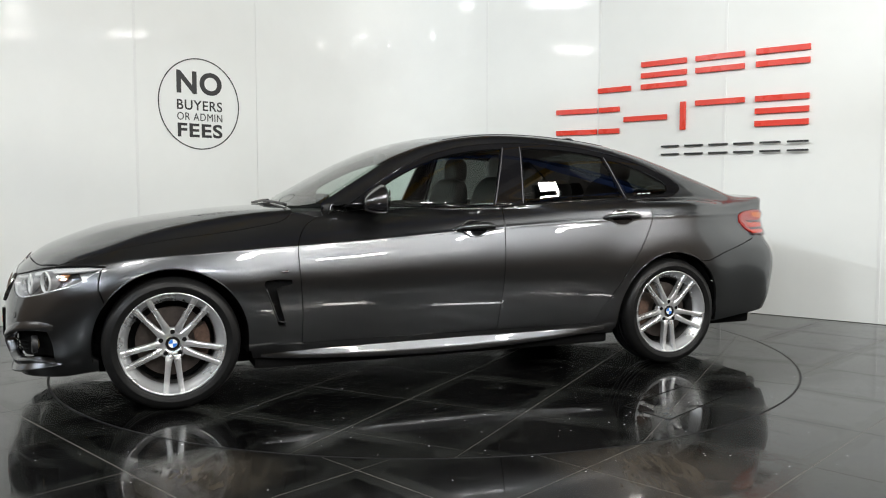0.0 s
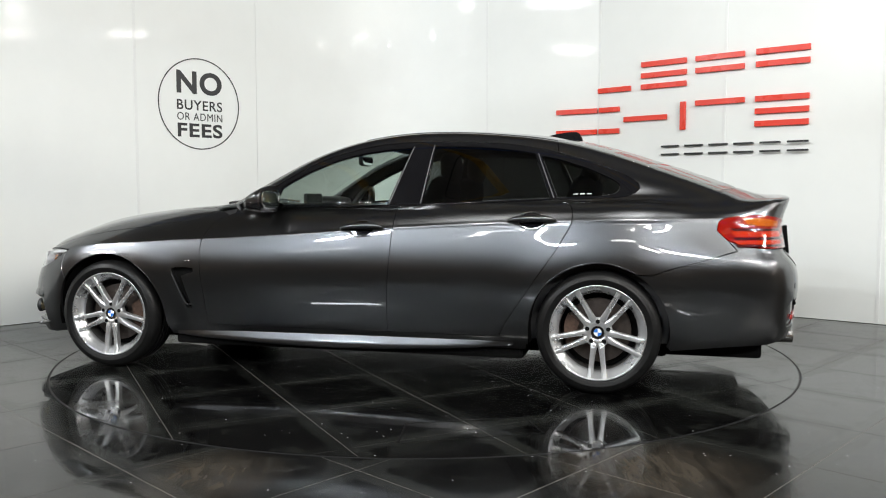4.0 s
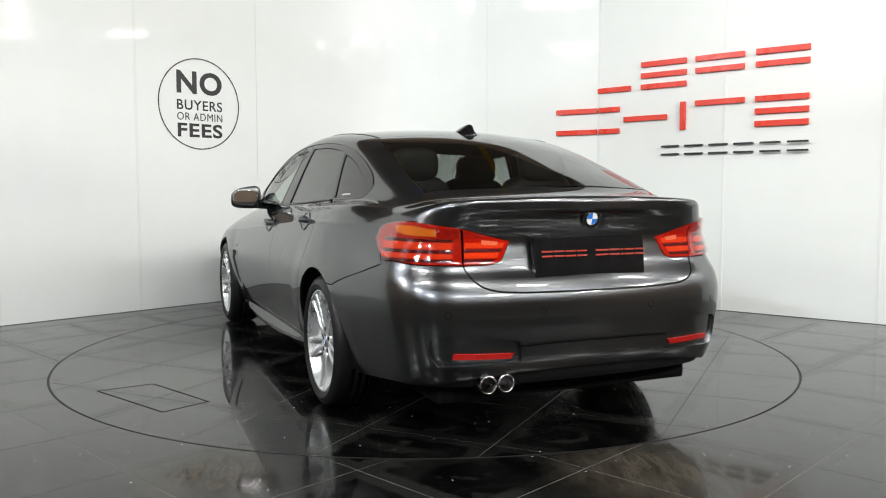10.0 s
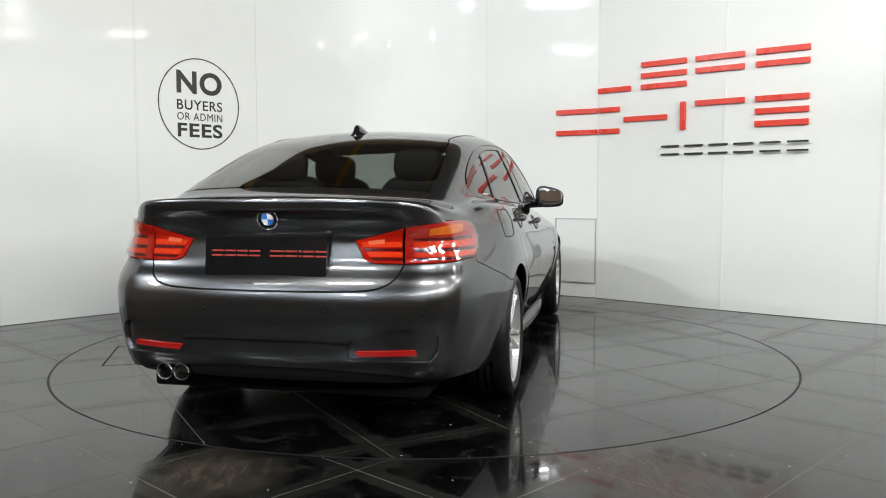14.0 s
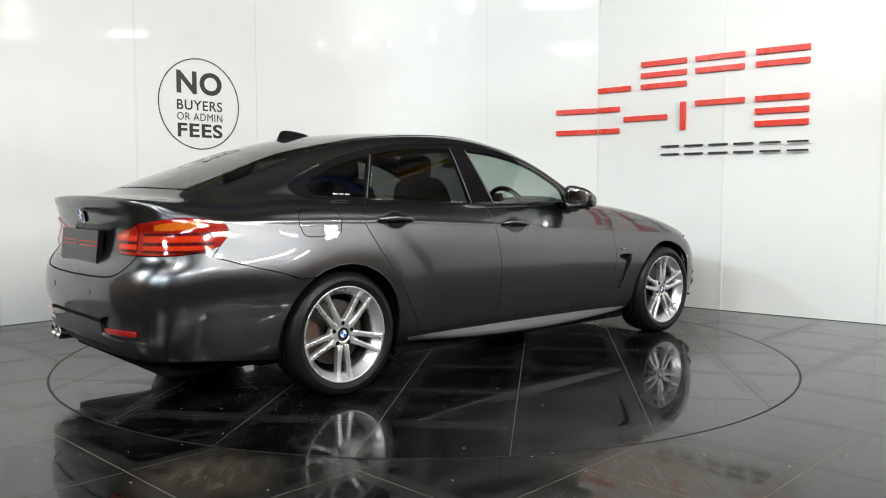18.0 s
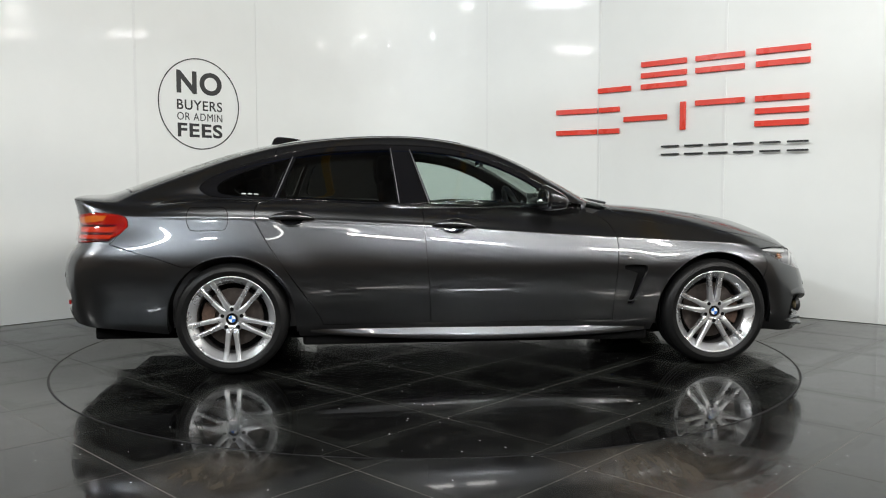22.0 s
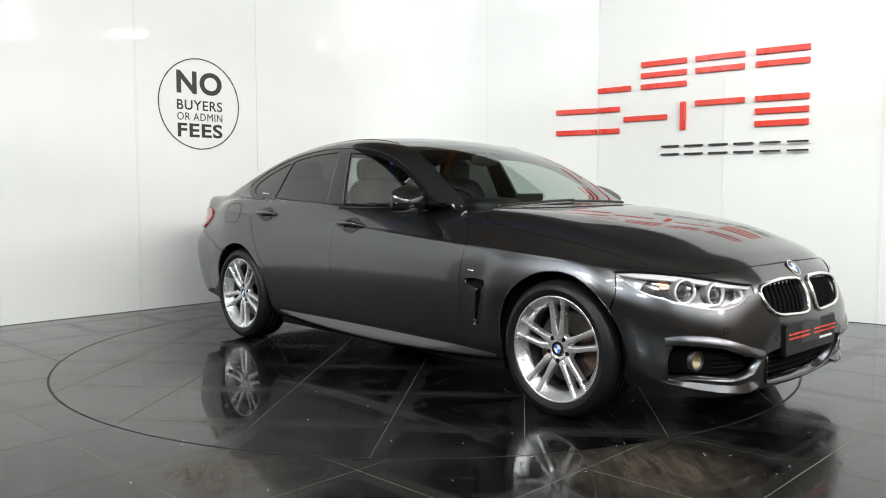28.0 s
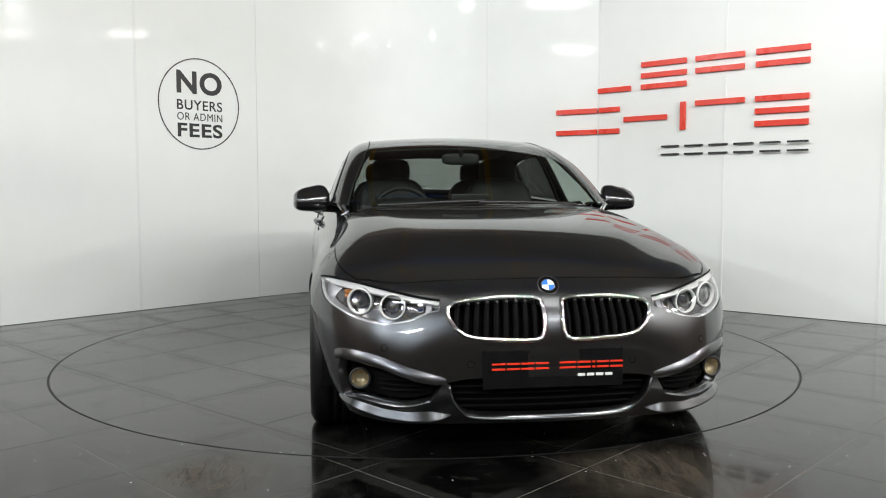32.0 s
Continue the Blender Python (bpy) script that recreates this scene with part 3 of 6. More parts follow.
roof = curve([(-2.8, 0.80), (-2.5, 0.915), (-2.31, 0.988), (-2.2, 1.028), (-2.05, 1.085), (-1.86, 1.15), (-1.67, 1.213), (-1.49, 1.27), (-1.3, 1.318), (-1.12, 1.35), (-0.94, 1.37), (-0.615, 1.388), (-0.34, 1.382), (-0.22, 1.37), (-0.04, 1.342), (0.135, 1.297), (0.313, 1.228), (0.454, 1.158), (0.66, 1.048), (0.85, 0.94), (1.1, 0.79), (1.5, 0.53)], 0.06)
belt_width = curve([(-2.6, 0.50), (-2.2, 0.62), (-1.9, 0.67), (-1.6, 0.705), (-1.3, 0.732), (-0.9, 0.762), (-0.4, 0.793), (0.1, 0.803), (0.5, 0.785), (0.8, 0.755), (1.1, 0.71)], 0.1)
nose = curve([(0.0, 2.02), (0.1, 2.08), (0.15, 2.115), (0.2, 2.145), (0.27, 2.176), (0.4, 2.186), (0.5, 2.182), (0.58, 2.162), (0.64, 2.135), (0.7, 2.085), (0.8, 2.04), (1.0, 1.98)], 0.016)
tail = curve([(0.0, -2.12), (0.16, -2.25), (0.24, -2.36), (0.33, -2.415), (0.45, -2.432), (0.55, -2.44), (0.63, -2.43), (0.68, -2.405), (0.72, -2.37), (0.78, -2.352), (0.855, -2.344), (0.885, -2.357), (0.94, -2.370), (0.985, -2.392), (1.03, -2.41), (1.2, -2.42)], 0.009)


def skin(x, y, z):
    """Less than 0 inside the body."""
    a = np.abs(y)
    c = crease(x)
    t = np.maximum(z - 0.45, 0) / (c - 0.45)
    zz = z + (0.83 - c) * np.where(t < 1, t * t, 2 * t - 1)
    w = half_width(x) + section(zz) + 0.0026 * np.exp(-(((zz - 0.83) / 0.008) ** 2)) * ease(1.75, 1.2, x)
    w = w - 0.045 * ease(0.62, 0.92, z) * ease(-1.45, -2.15, x)
    for ax in (AXLE, -AXLE):
        r = np.hypot(x - ax, z - HUB)
        w = w + 0.008 * ease(0.62, 0.36, r) * ease(0.1, 0.35, z)
    low = smax(a - w, x - (nose(z) - 0.22 * a**2 - 0.37 * a**6 - 0.19 * 0.15 * np.tanh((z - 0.5) / 0.15) * ease(0.25, 0.65, a)), 0.16)
    low = smax(low, (tail(z) + 0.13 * a**2 + 0.27 * a**6) - x, 0.14)
    edge = a - (0.40 + 0.17 * (2.0 - x))
    fall = 0.5 * (edge + np.sqrt(edge**2 + 0.03**2))
    lid = hood(x) - crown(x) * (a / 0.75) ** 2 + 0.006 * ease(1.95, 1.6, x) * ease(0.3, 0.85, x) - 0.13 * fall * ease(2.05, 1.6, x) * ease(0.3, 0.85, x)
    lid = lid - 0.085 * ease(0.56, 0.90, a) * ease(-1.55, -2.15, x)
    low = smax(low, z - lid, 0.036 + 0.03 * ease(-2.1, -1.8, x))
    low = smax(low, 0.12 - z, 0.02)
    dz = z - 0.95
    side = belt_width(x) + 0.012 - 0.37 * dz - 0.15 * dz * np.abs(dz)
    s = (0.185 - 0.055 * np.tanh((x + 0.5) / 0.4)) * np.tanh((x + 0.5) / 0.6)
    top = roof(x + s * a**2) - (0.125 - 0.035 * ease(-1.0, 0.0, x)) * a**2
    cab = smax(a - side, z - top, 0.10)
    cab = smax(cab, 0.95 - z, 0.01)
    return smin(low, cab, 0.035)


def gradient(p, e=0.008):
    x, y, z = p.T
    g = np.stack([skin(x + e, y, z) - skin(x - e, y, z), skin(x, y + e, z) - skin(x, y - e, z), skin(x, y, z + e) - skin(x, y, z - e)], 1)
    return g / np.maximum(np.linalg.norm(g, axis=1), 1e-9)[:, None]


def cast(o, d, reach, steps=90):
    """Where rays from outside first meet the skin."""
    t0 = np.zeros(len(o))
    t1 = np.full(len(o), reach)
    done = np.zeros(len(o), bool)
    for k in range(1, steps + 1):
        t = reach * k / steps
        p = o + t * d
        inside = (skin(p[:, 0], p[:, 1], p[:, 2]) < 0) & ~done
        t1[inside] = t
        t0[inside] = reach * (k - 1) / steps
        done |= inside
    for _ in range(20):
        tm = (t0 + t1) / 2
        p = o + tm[:, None] * d
        inside = skin(p[:, 0], p[:, 1], p[:, 2]) < 0
        t1 = np.where(inside, tm, t1)
        t0 = np.where(inside, t0, tm)
    return o + t1[:, None] * d, done
def smooth_line(pts, step=0.016):
    """A rounded line through points (Catmull-Rom), sampled evenly enough."""
    p = np.array(pts, float)
    if len(p) == 2:
        n = max(2, int(np.linalg.norm(p[1] - p[0]) / step) + 1)
        return p[0] + np.linspace(0, 1, n)[:, None] * (p[1] - p[0])
    q = np.vstack([2 * p[0] - p[1], p, 2 * p[-1] - p[-2]])
    out = []
    for i in range(1, len(q) - 2):
        n = max(2, int(np.linalg.norm(q[i + 1] - q[i]) / step))
        t = np.linspace(0, 1, n, endpoint=False)[:, None]
        a, b, c, d = q[i - 1], q[i], q[i + 1], q[i + 2]
        out.append(0.5 * (2 * b + (c - a) * t + (2 * a - 5 * b + 4 * c - d) * t**2 + (3 * b - a - 3 * c + d) * t**3))
    out.append(p[-1][None])
    return np.vstack(out)


def loop(segs, mirror=False):
    """A closed outline from smooth stretches that meet in corners; mirror: the stretches are the half with y > 0, from centre to centre."""
    line = np.vstack([smooth_line(s) for s in segs])
    if mirror:
        line = np.vstack([line, (line * (1, -1, 1))[::-1]])
    keep = np.linalg.norm(line - np.roll(line, 1, 0), axis=1) > 1e-4
    return line[keep]


LEAN = radians(40)
NOSE_X, TAIL_X = 1.15, -1.35


def to_uv(p, way):
    x, y, z = p.T
    if way == "side":
        return np.stack([x, z], 1)
    if way == "top":
        return np.stack([x, y], 1)
    if way == "deck":
        return np.stack([(x + z) * 0.7071, y], 1)
    if way == "lean":
        return np.stack([x, z * math.cos(LEAN) - y * math.sin(LEAN)], 1)
    cx, s = (NOSE_X, 1) if way == "nose" else (TAIL_X, -1)
    return np.stack([np.arctan2(y, s * (x - cx)) * 0.9, z], 1)


def from_uv(uv, way):
    u, v = uv.T
    n = len(u)
    k = np.ones(n)
    o = 0 * k
    if way == "side":
        return cast(np.stack([u, 1.3 * k, v], 1), np.stack([o, -k, o], 1), 1.3)[0]
    if way == "top":
        return cast(np.stack([u, v, 1.7 * k], 1), np.stack([o, o, -k], 1), 1.6)[0]
    if way == "deck":
        d = np.stack([0.7071 * k, o, -0.7071 * k], 1)
        return cast(np.stack([u * 0.7071, v, u * 0.7071], 1) - 3.0 * d, d, 1.8)[0]
    if way == "lean":
        c, s = math.cos(LEAN), math.sin(LEAN)
        d = np.stack([o, -c * k, -s * k], 1)
        return cast(np.stack([u, -v * s, v * c], 1) - 1.9 * d, d, 2.2)[0]
    cx, s = (NOSE_X, 1) if way == "nose" else (TAIL_X, -1)
    a = u / 0.9
    d = np.stack([-s * np.cos(a), -np.sin(a), o], 1)
    return cast(np.stack([cx * k, o, v], 1) - 1.5 * d, d, 1.5)[0]


def within(pts, poly):
    """Which points lie inside a closed outline."""
    x, y = pts[:, 0][:, None], pts[:, 1][:, None]
    ax, ay = poly.T
    bx, by = np.roll(poly, -1, 0).T
    cross = ((ay > y) != (by > y)) & (x < (bx - ax) * (y - ay) / np.where(by == ay, 1e-12, by - ay) + ax)
    return cross.sum(1) % 2 == 1


def shrunk(poly, by):
    """The outline drawn in by a small margin."""
    t = np.roll(poly, -1, 0) - np.roll(poly, 1, 0)
    t /= np.maximum(np.linalg.norm(t, axis=1), 1e-9)[:, None]
    n = np.stack([-t[:, 1], t[:, 0]], 1)
    area2 = (poly[:, 0] * np.roll(poly[:, 1], -1) - np.roll(poly[:, 0], -1) * poly[:, 1]).sum()
    return poly + n * by * (1 if area2 > 0 else -1)


def panel(name, segs, way, material, parent, flip=False, mirror=False, holes=(), gap=0.0022, depth=0.018, hole_depth=0.03, lift=0.0, res=0.018, label="", swell=0.0, even=0.010, ridge=False):
    """A piece of the car's skin inside an outline, with turned-in edges. flip: its twin on the right-hand side."""
    loops3 = [loop(segs, mirror)] + [loop(h) if not isinstance(h, np.ndarray) else h for h in holes]
    loops = [to_uv(l, way) for l in loops3]
    loops = [shrunk(l, gap if i == 0 else -gap) for i, l in enumerate(loops)]
    lo, hi = loops[0].min(0), loops[0].max(0)
    gx, gy = np.meshgrid(np.arange(lo[0], hi[0], res) + res * 0.31, np.arange(lo[1], hi[1], res) + res * 0.37)
    gx[1::2] += res / 2
    grid = np.stack([gx.ravel(), gy.ravel()], 1)
    ok = within(grid, loops[0])
    for h in loops[1:]:
        ok &= ~within(grid, h)
    rim = np.vstack(loops)
    grid = grid[ok]
    if ridge:
        # closer rows of points along the shoulder line
        xs = np.arange(lo[0] - 0.1, min(hi[0] + 0.1, 1.75), 0.022)
        keep = np.ones(len(grid), bool)
        rows = []
        for d in (-0.024, -0.016, -0.010, -0.005, 0.0, 0.005, 0.010, 0.016, 0.024):
            p = to_uv(from_uv(np.stack([xs, crease(xs) + d], 1), "side"), way)
            p = p[within(p, shrunk(loops[0], 0.004))]
            for h in loops[1:]:
                p = p[~within(p, h)]
            rows.append(p)
        line = np.vstack(rows)
        if len(line) and len(grid):
            keep = np.min(((grid[:, None, :] - line[None]) ** 2).sum(2), 1) > 0.010**2
            grid = np.vstack([grid[keep], line])
    if len(grid):
        far = np.min(((grid[:, None, :] - rim[None, ::2, :]) ** 2).sum(2), 1) > (0.4 * res) ** 2
        grid = grid[far]
    pts = np.vstack([rim, grid]) if len(grid) else rim
    edges = []
    base = 0
    for l in loops:
        n = len(l)
        edges += [(base + k, base + (k + 1) % n) for k in range(n)]
        base += n
    vs, _, fs, *_ = delaunay_2d_cdt([Vector(p) for p in pts], edges, [], 0, 1e-7)
    uv = np.array([tuple(v) for v in vs])
    tri = np.array([f for f in fs if len(f) == 3])
    cen = uv[tri].mean(1)
    ok = within(cen, loops[0])
    for h in loops[1:]:
        ok &= ~within(cen, h)
    tri = tri[ok]
    pos = from_uv(uv, way)
    nor = gradient(pos, even)
    out = pos + nor * lift
    if swell:
        d = np.sqrt(np.min(((uv[:, None, :] - loops[0][None, ::2, :]) ** 2).sum(2), 1))
        out = out + nor * (swell * np.sqrt(np.clip(d / 0.03, 0, 1)))[:, None]
    fn = np.cross(out[tri[:, 1]] - out[tri[:, 0]], out[tri[:, 2]] - out[tri[:, 0]])
    bad = (fn * nor[tri[:, 0]]).sum(1) < 0
    tri[bad] = tri[bad][:, ::-1]
    verts, norms, faces = [out], [nor], [t.tolist() for t in tri]
    base = len(out)
    if depth:
        for i, l in enumerate(loops):
            p = from_uv(l, way)
            g = gradient(p, even)
            wide = from_uv(shrunk(l, -0.004 if i == 0 else 0.004), way)
            o = wide - p
            o /= np.maximum(np.linalg.norm(o, axis=1), 1e-9)[:, None]
            a, b = p + g * lift, p + g * (lift - (depth if i == 0 else hole_depth))
            n = len(l)
            verts += [a, b]
            norms += [g * 0.5 + o * 0.85, o]
            for k in range(n):
                j = (k + 1) % n
                f = [base + k, base + j, base + n + j, base + n + k]
                m = np.cross(a[j] - a[k], b[k] - a[k])
                faces.append(f if (m @ o[k]) > 0 else f[::-1])
            base += 2 * n
    v = np.vstack(verts)
    nn = np.vstack(norms)
    nn /= np.maximum(np.linalg.norm(nn, axis=1), 1e-9)[:, None]
    made = []
    for s in ((1,), (-1,))[1 if flip else 0]:
        w, q, ff = v * (1, s, 1), nn * (1, s, 1), faces if s > 0 else [f[::-1] for f in faces]
        me = bpy.data.meshes.new(name)
        me.from_pydata(w.tolist(), [], ff)
        me.materials.append(material)
        me.shade_smooth()
        me.normals_split_custom_set_from_vertices(q.tolist())
        ob = new(name, me)
        ob.parent = parent
        if label:
            ob["label"] = label
        made.append(ob)
    return made[0]


def arc(cx, r, a0, a1, n=14):
    """Part of a wheel arch's edge, degrees from straight ahead upward."""
    return snap([(cx + r * math.cos(radians(a)), 0.88, HUB + r * math.sin(radians(a))) for a in np.linspace(a0, a1, n)], "side")


def on_skin(pts, way):
    """Drops points onto the skin; returns places and outward normals."""
    p = from_uv(to_uv(np.array(pts, float), way), way)
    return p, gradient(p)


def snap(pts, way):
    """The same points, moved onto the skin."""
    return [tuple(q) for q in on_skin(pts, way)[0]]


ARCH = 0.352


def flat(pts, y=0.8):
    """Side-view points (x, z) as points in space."""
    return [(x, y, z) for x, z in pts]


def ahead(pts):
    """Front-view points (y, z) as points on the nose."""
    return [(2.16 - 0.22 * y * y - 0.37 * y**6, y, z) for y, z in pts]


def behind(pts):
    """Rear-view points (y, z) as points on the tail."""
    return [(-2.40 + 0.13 * y * y + 0.27 * y**6, y, z) for y, z in pts]


# outlines on the left-hand side, each a few points of a smooth line
DOOR_FRONT = [(0.655, 0.78, 0.905), (0.70, 0.78, 0.89), (0.76, 0.80, 0.85), (0.80, 0.84, 0.78), (0.808, 0.87, 0.70), (0.80, 0.90, 0.56), (0.79, 0.89, 0.41), (0.79, 0.86, 0.272)]
DOOR_MID = [(-0.335, 0.81, 0.95), (-0.325, 0.85, 0.86), (-0.31, 0.89, 0.65), (-0.295, 0.88, 0.45), (-0.285, 0.87, 0.272)]
DOOR_REAR = [(-1.17, 0.76, 0.985), (-1.25, 0.76, 0.965), (-1.272, 0.84, 0.92), (-1.27, 0.87, 0.87), (-1.24, 0.88, 0.81), (-1.18, 0.90, 0.71), (-1.07, 0.92, 0.55), (-0.94, 0.90, 0.36), (-0.895, 0.88, 0.272)]
BELT = [(0.60, 0.78, 0.925), (0.26, 0.80, 0.938), (-0.34, 0.80, 0.95), (-0.80, 0.79, 0.968), (-1.17, 0.76, 0.985)]
DLO_TOP = [(0.60, 0.76, 0.925), (0.51, 0.75, 0.972), (0.39, 0.725, 1.055), (0.27, 0.69, 1.128), (0.12, 0.66, 1.20), (-0.04, 0.635, 1.25), (-0.23, 0.61, 1.285), (-0.51, 0.59, 1.30), (-0.77, 0.58, 1.293), (-0.99, 0.575, 1.27), (-1.18, 0.575, 1.232), (-1.37, 0.59, 1.175), (-1.53, 0.62, 1.11), (-1.595, 0.64, 1.065)]
DLO_END = [(-1.595, 0.64, 1.065), (-1.60, 0.65, 1.045), (-1.575, 0.67, 1.02), (-1.51, 0.69, 0.998), (-1.40, 0.71, 0.992)]
DLO_BOT = [(-1.40, 0.71, 0.992), (-1.17, 0.74, 0.985), (-0.80, 0.77, 0.968), (-0.34, 0.80, 0.95), (0.26, 0.80, 0.938), (0.60, 0.78, 0.925)]
GLASS_FRONT = [flat([(-0.278, 0.957), (-0.385, 1.266)]), flat([(-0.385, 1.266), (-0.23, 1.254), (-0.04, 1.222), (0.12, 1.170), (0.27, 1.098), (0.345, 1.052)]), flat([(0.345, 1.052), (0.365, 1.0), (0.37, 0.945)]), flat([(0.37, 0.943), (-0.278, 0.957)])]
GLASS_REAR = [flat([(-0.472, 0.962), (-0.517, 1.273)]), flat([(-0.517, 1.273), (-0.77, 1.266), (-0.95, 1.247), (-1.055, 1.228)]), flat([(-1.055, 1.228), (-1.150, 0.993)]), flat([(-1.150, 0.993), (-0.80, 0.977), (-0.472, 0.962)])]
GLASS_QUARTER = [flat([(-1.185, 0.996), (-1.092, 1.217)]), flat([(-1.092, 1.217), (-1.20, 1.192), (-1.35, 1.142), (-1.465, 1.088), (-1.50, 1.055), (-1.485, 1.022), (-1.42, 1.006), (-1.35, 1.003)]), flat([(-1.35, 1.003), (-1.185, 0.996)])]
SCREEN = [(0.66, 0.70, 0.945), (0.45, 0.655, 1.075), (0.25, 0.60, 1.185), (0.05, 0.56, 1.265), (-0.08, 0.54, 1.305)]
ROOF_SIDE = [(-0.08, 0.54, 1.305), (-0.35, 0.525, 1.338), (-0.7, 0.51, 1.345), (-1.0, 0.50, 1.322), (-1.16, 0.495, 1.295)]
BACK = [(-1.16, 0.495, 1.295), (-1.40, 0.53, 1.23), (-1.65, 0.56, 1.15), (-1.85, 0.578, 1.08), (-2.0, 0.585, 1.035)]
HOOD_EDGE = [(0.80, 0.69, 0.93), (0.87, 0.745, 0.90), (1.02, 0.765, 0.88), (1.17, 0.775, 0.86), (1.37, 0.78, 0.83), (1.55, 0.785, 0.79), (1.68, 0.78, 0.755), (1.80, 0.755, 0.72), (1.89, 0.71, 0.695)]
HOOD_FRONT = [(1.89, 0.71, 0.695), (1.98, 0.57, 0.69), (2.03, 0.38, 0.69), (2.053, 0.2, 0.697), (2.06, 0.0, 0.70)]
LAMP = [(1.70, 0.862, 0.685), (1.80, 0.81, 0.690), (1.92, 0.71, 0.680), (1.99, 0.60, 0.661), (2.03, 0.49, 0.641), (2.07, 0.402, 0.628)]
LAMP_LOW = [(2.08, 0.402, 0.592), (2.083, 0.45, 0.582), (2.085, 0.505, 0.558), (2.07, 0.56, 0.545), (2.04, 0.62, 0.540), (1.99, 0.70, 0.553), (1.92, 0.77, 0.576), (1.81, 0.83, 0.613), (1.70, 0.862, 0.685)]
TAILLAMP = [(-2.00, 0.815, 0.835), (-2.03, 0.81, 0.885), (-2.12, 0.77, 0.905), (-2.20, 0.70, 0.908), *behind([(0.583, 0.885)])]
TAILLAMP_LOW = [*behind([(0.575, 0.738)]), (-2.24, 0.72, 0.742), (-2.13, 0.80, 0.757), (-2.05, 0.82, 0.785), (-2.00, 0.815, 0.835)]
TAILLAMP_IN = behind([(0.578, 0.883), (0.50, 0.862), (0.42, 0.843), (0.375, 0.832)])
BUMPER_LINE = [(-1.665, 0.91, 0.613), (-1.80, 0.88, 0.658), (-1.92, 0.86, 0.69), (-2.07, 0.82, 0.735)]
LID_GAP = behind([(0.572, 0.735), (0.53, 0.685), (0.46, 0.648), (0.33, 0.635), (0.0, 0.632)])
KIDNEY = [ahead([(0.036, 0.505), (0.033, 0.56), (0.036, 0.617)]), ahead([(0.036, 0.617), (0.06, 0.633), (0.20, 0.637), (0.34, 0.624), (0.385, 0.612)]), ahead([(0.385, 0.612), (0.39, 0.585), (0.37, 0.545), (0.325, 0.507), (0.27, 0.492)]), ahead([(0.27, 0.492), (0.10, 0.486), (0.055, 0.490), (0.036, 0.505)])]
INTAKE_HALF = [ahead([(0.0, 0.348), (0.28, 0.346), (0.378, 0.332)]), ahead([(0.378, 0.332), (0.366, 0.27), (0.335, 0.215), (0.28, 0.188), (0.0, 0.182)])]
SIDE_INTAKE = [ahead([(0.775, 0.398), (0.70, 0.397), (0.61, 0.385), (0.49, 0.340), (0.402, 0.322)]), ahead([(0.402, 0.322), (0.445, 0.258)]), ahead([(0.445, 0.258), (0.53, 0.240), (0.61, 0.244), (0.70, 0.254), (0.785, 0.244)]), ahead([(0.785, 0.244), (0.79, 0.33), (0.775, 0.398)])]
GILL = [[(0.845, 0.89, 0.592), (0.90, 0.89, 0.597), (0.965, 0.89, 0.592)], [(0.965, 0.89, 0.592), (0.978, 0.89, 0.575), (0.945, 0.89, 0.49), (0.905, 0.89, 0.392)], [(0.905, 0.89, 0.392), (0.872, 0.89, 0.392)], [(0.872, 0.89, 0.392), (0.90, 0.89, 0.47), (0.922, 0.89, 0.55)], [(0.922, 0.89, 0.55), (0.885, 0.89, 0.565), (0.845, 0.89, 0.575)]]
REAR_SCOOP = [behind([(0.335, 0.437), (0.43, 0.462), (0.53, 0.482), (0.64, 0.480), (0.685, 0.455)]), behind([(0.685, 0.455), (0.69, 0.40), (0.66, 0.352)]), behind([(0.66, 0.352), (0.50, 0.357), (0.34, 0.362)]), behind([(0.34, 0.362), (0.335, 0.437)])]


DOOR_FRONT, DOOR_MID, DOOR_REAR, BELT = (snap(q, "side") for q in (DOOR_FRONT, DOOR_MID, DOOR_REAR, BELT))
DLO_TOP, DLO_END, DLO_BOT, BUMPER_LINE = (snap(q, "side") for q in (DLO_TOP, DLO_END, DLO_BOT, BUMPER_LINE))
SCREEN, ROOF_SIDE, BACK, HOOD_EDGE, HOOD_FRONT = (snap(q, "top") for q in (SCREEN, ROOF_SIDE, BACK, HOOD_EDGE, HOOD_FRONT))
LAMP, LAMP_LOW = (snap(q, "nose") for q in (LAMP, LAMP_LOW))
TAILLAMP, TAILLAMP_LOW, TAILLAMP_IN, LID_GAP = (snap(q, "tail") for q in (TAILLAMP, TAILLAMP_LOW, TAILLAMP_IN, LID_GAP))
WING_NOSE = snap([(1.70, 0.862, 0.685), (1.72, 0.87, 0.60), (1.695, 0.88, 0.513)], "side")


def lip(y):
    """The boot's trailing edge at y: where the skin turns from top to back."""
    u = np.linspace(-1.06, -0.78, 400)
    p = from_uv(np.stack([u, np.full(400, y)], 1), "deck")
    g = gradient(p)
    k = int(np.argmin(np.abs(g[:, 2] - 0.6) + 10 * (p[:, 2] < 0.95)))
    return tuple(p[k])


lip_y = np.array([0.0, 0.1, 0.2, 0.3, 0.4, 0.5, 0.57, 0.63])
lip_fit = [np.polyfit(lip_y**2, [lip(y)[k] for y in lip_y], 3) for k in (0, 2)]
BOOT_EDGE = [(float(np.polyval(lip_fit[0], y * y)), y, float(np.polyval(lip_fit[1], y * y))) for y in (0.635, 0.57, 0.50, 0.40, 0.30, 0.20, 0.10, 0.0)]
BOOT_SIDE = snap([(-2.0, 0.588, 1.02), (-2.1, 0.612, 0.995), (-2.19, 0.627, 0.98)], "top") + [BOOT_EDGE[0]]


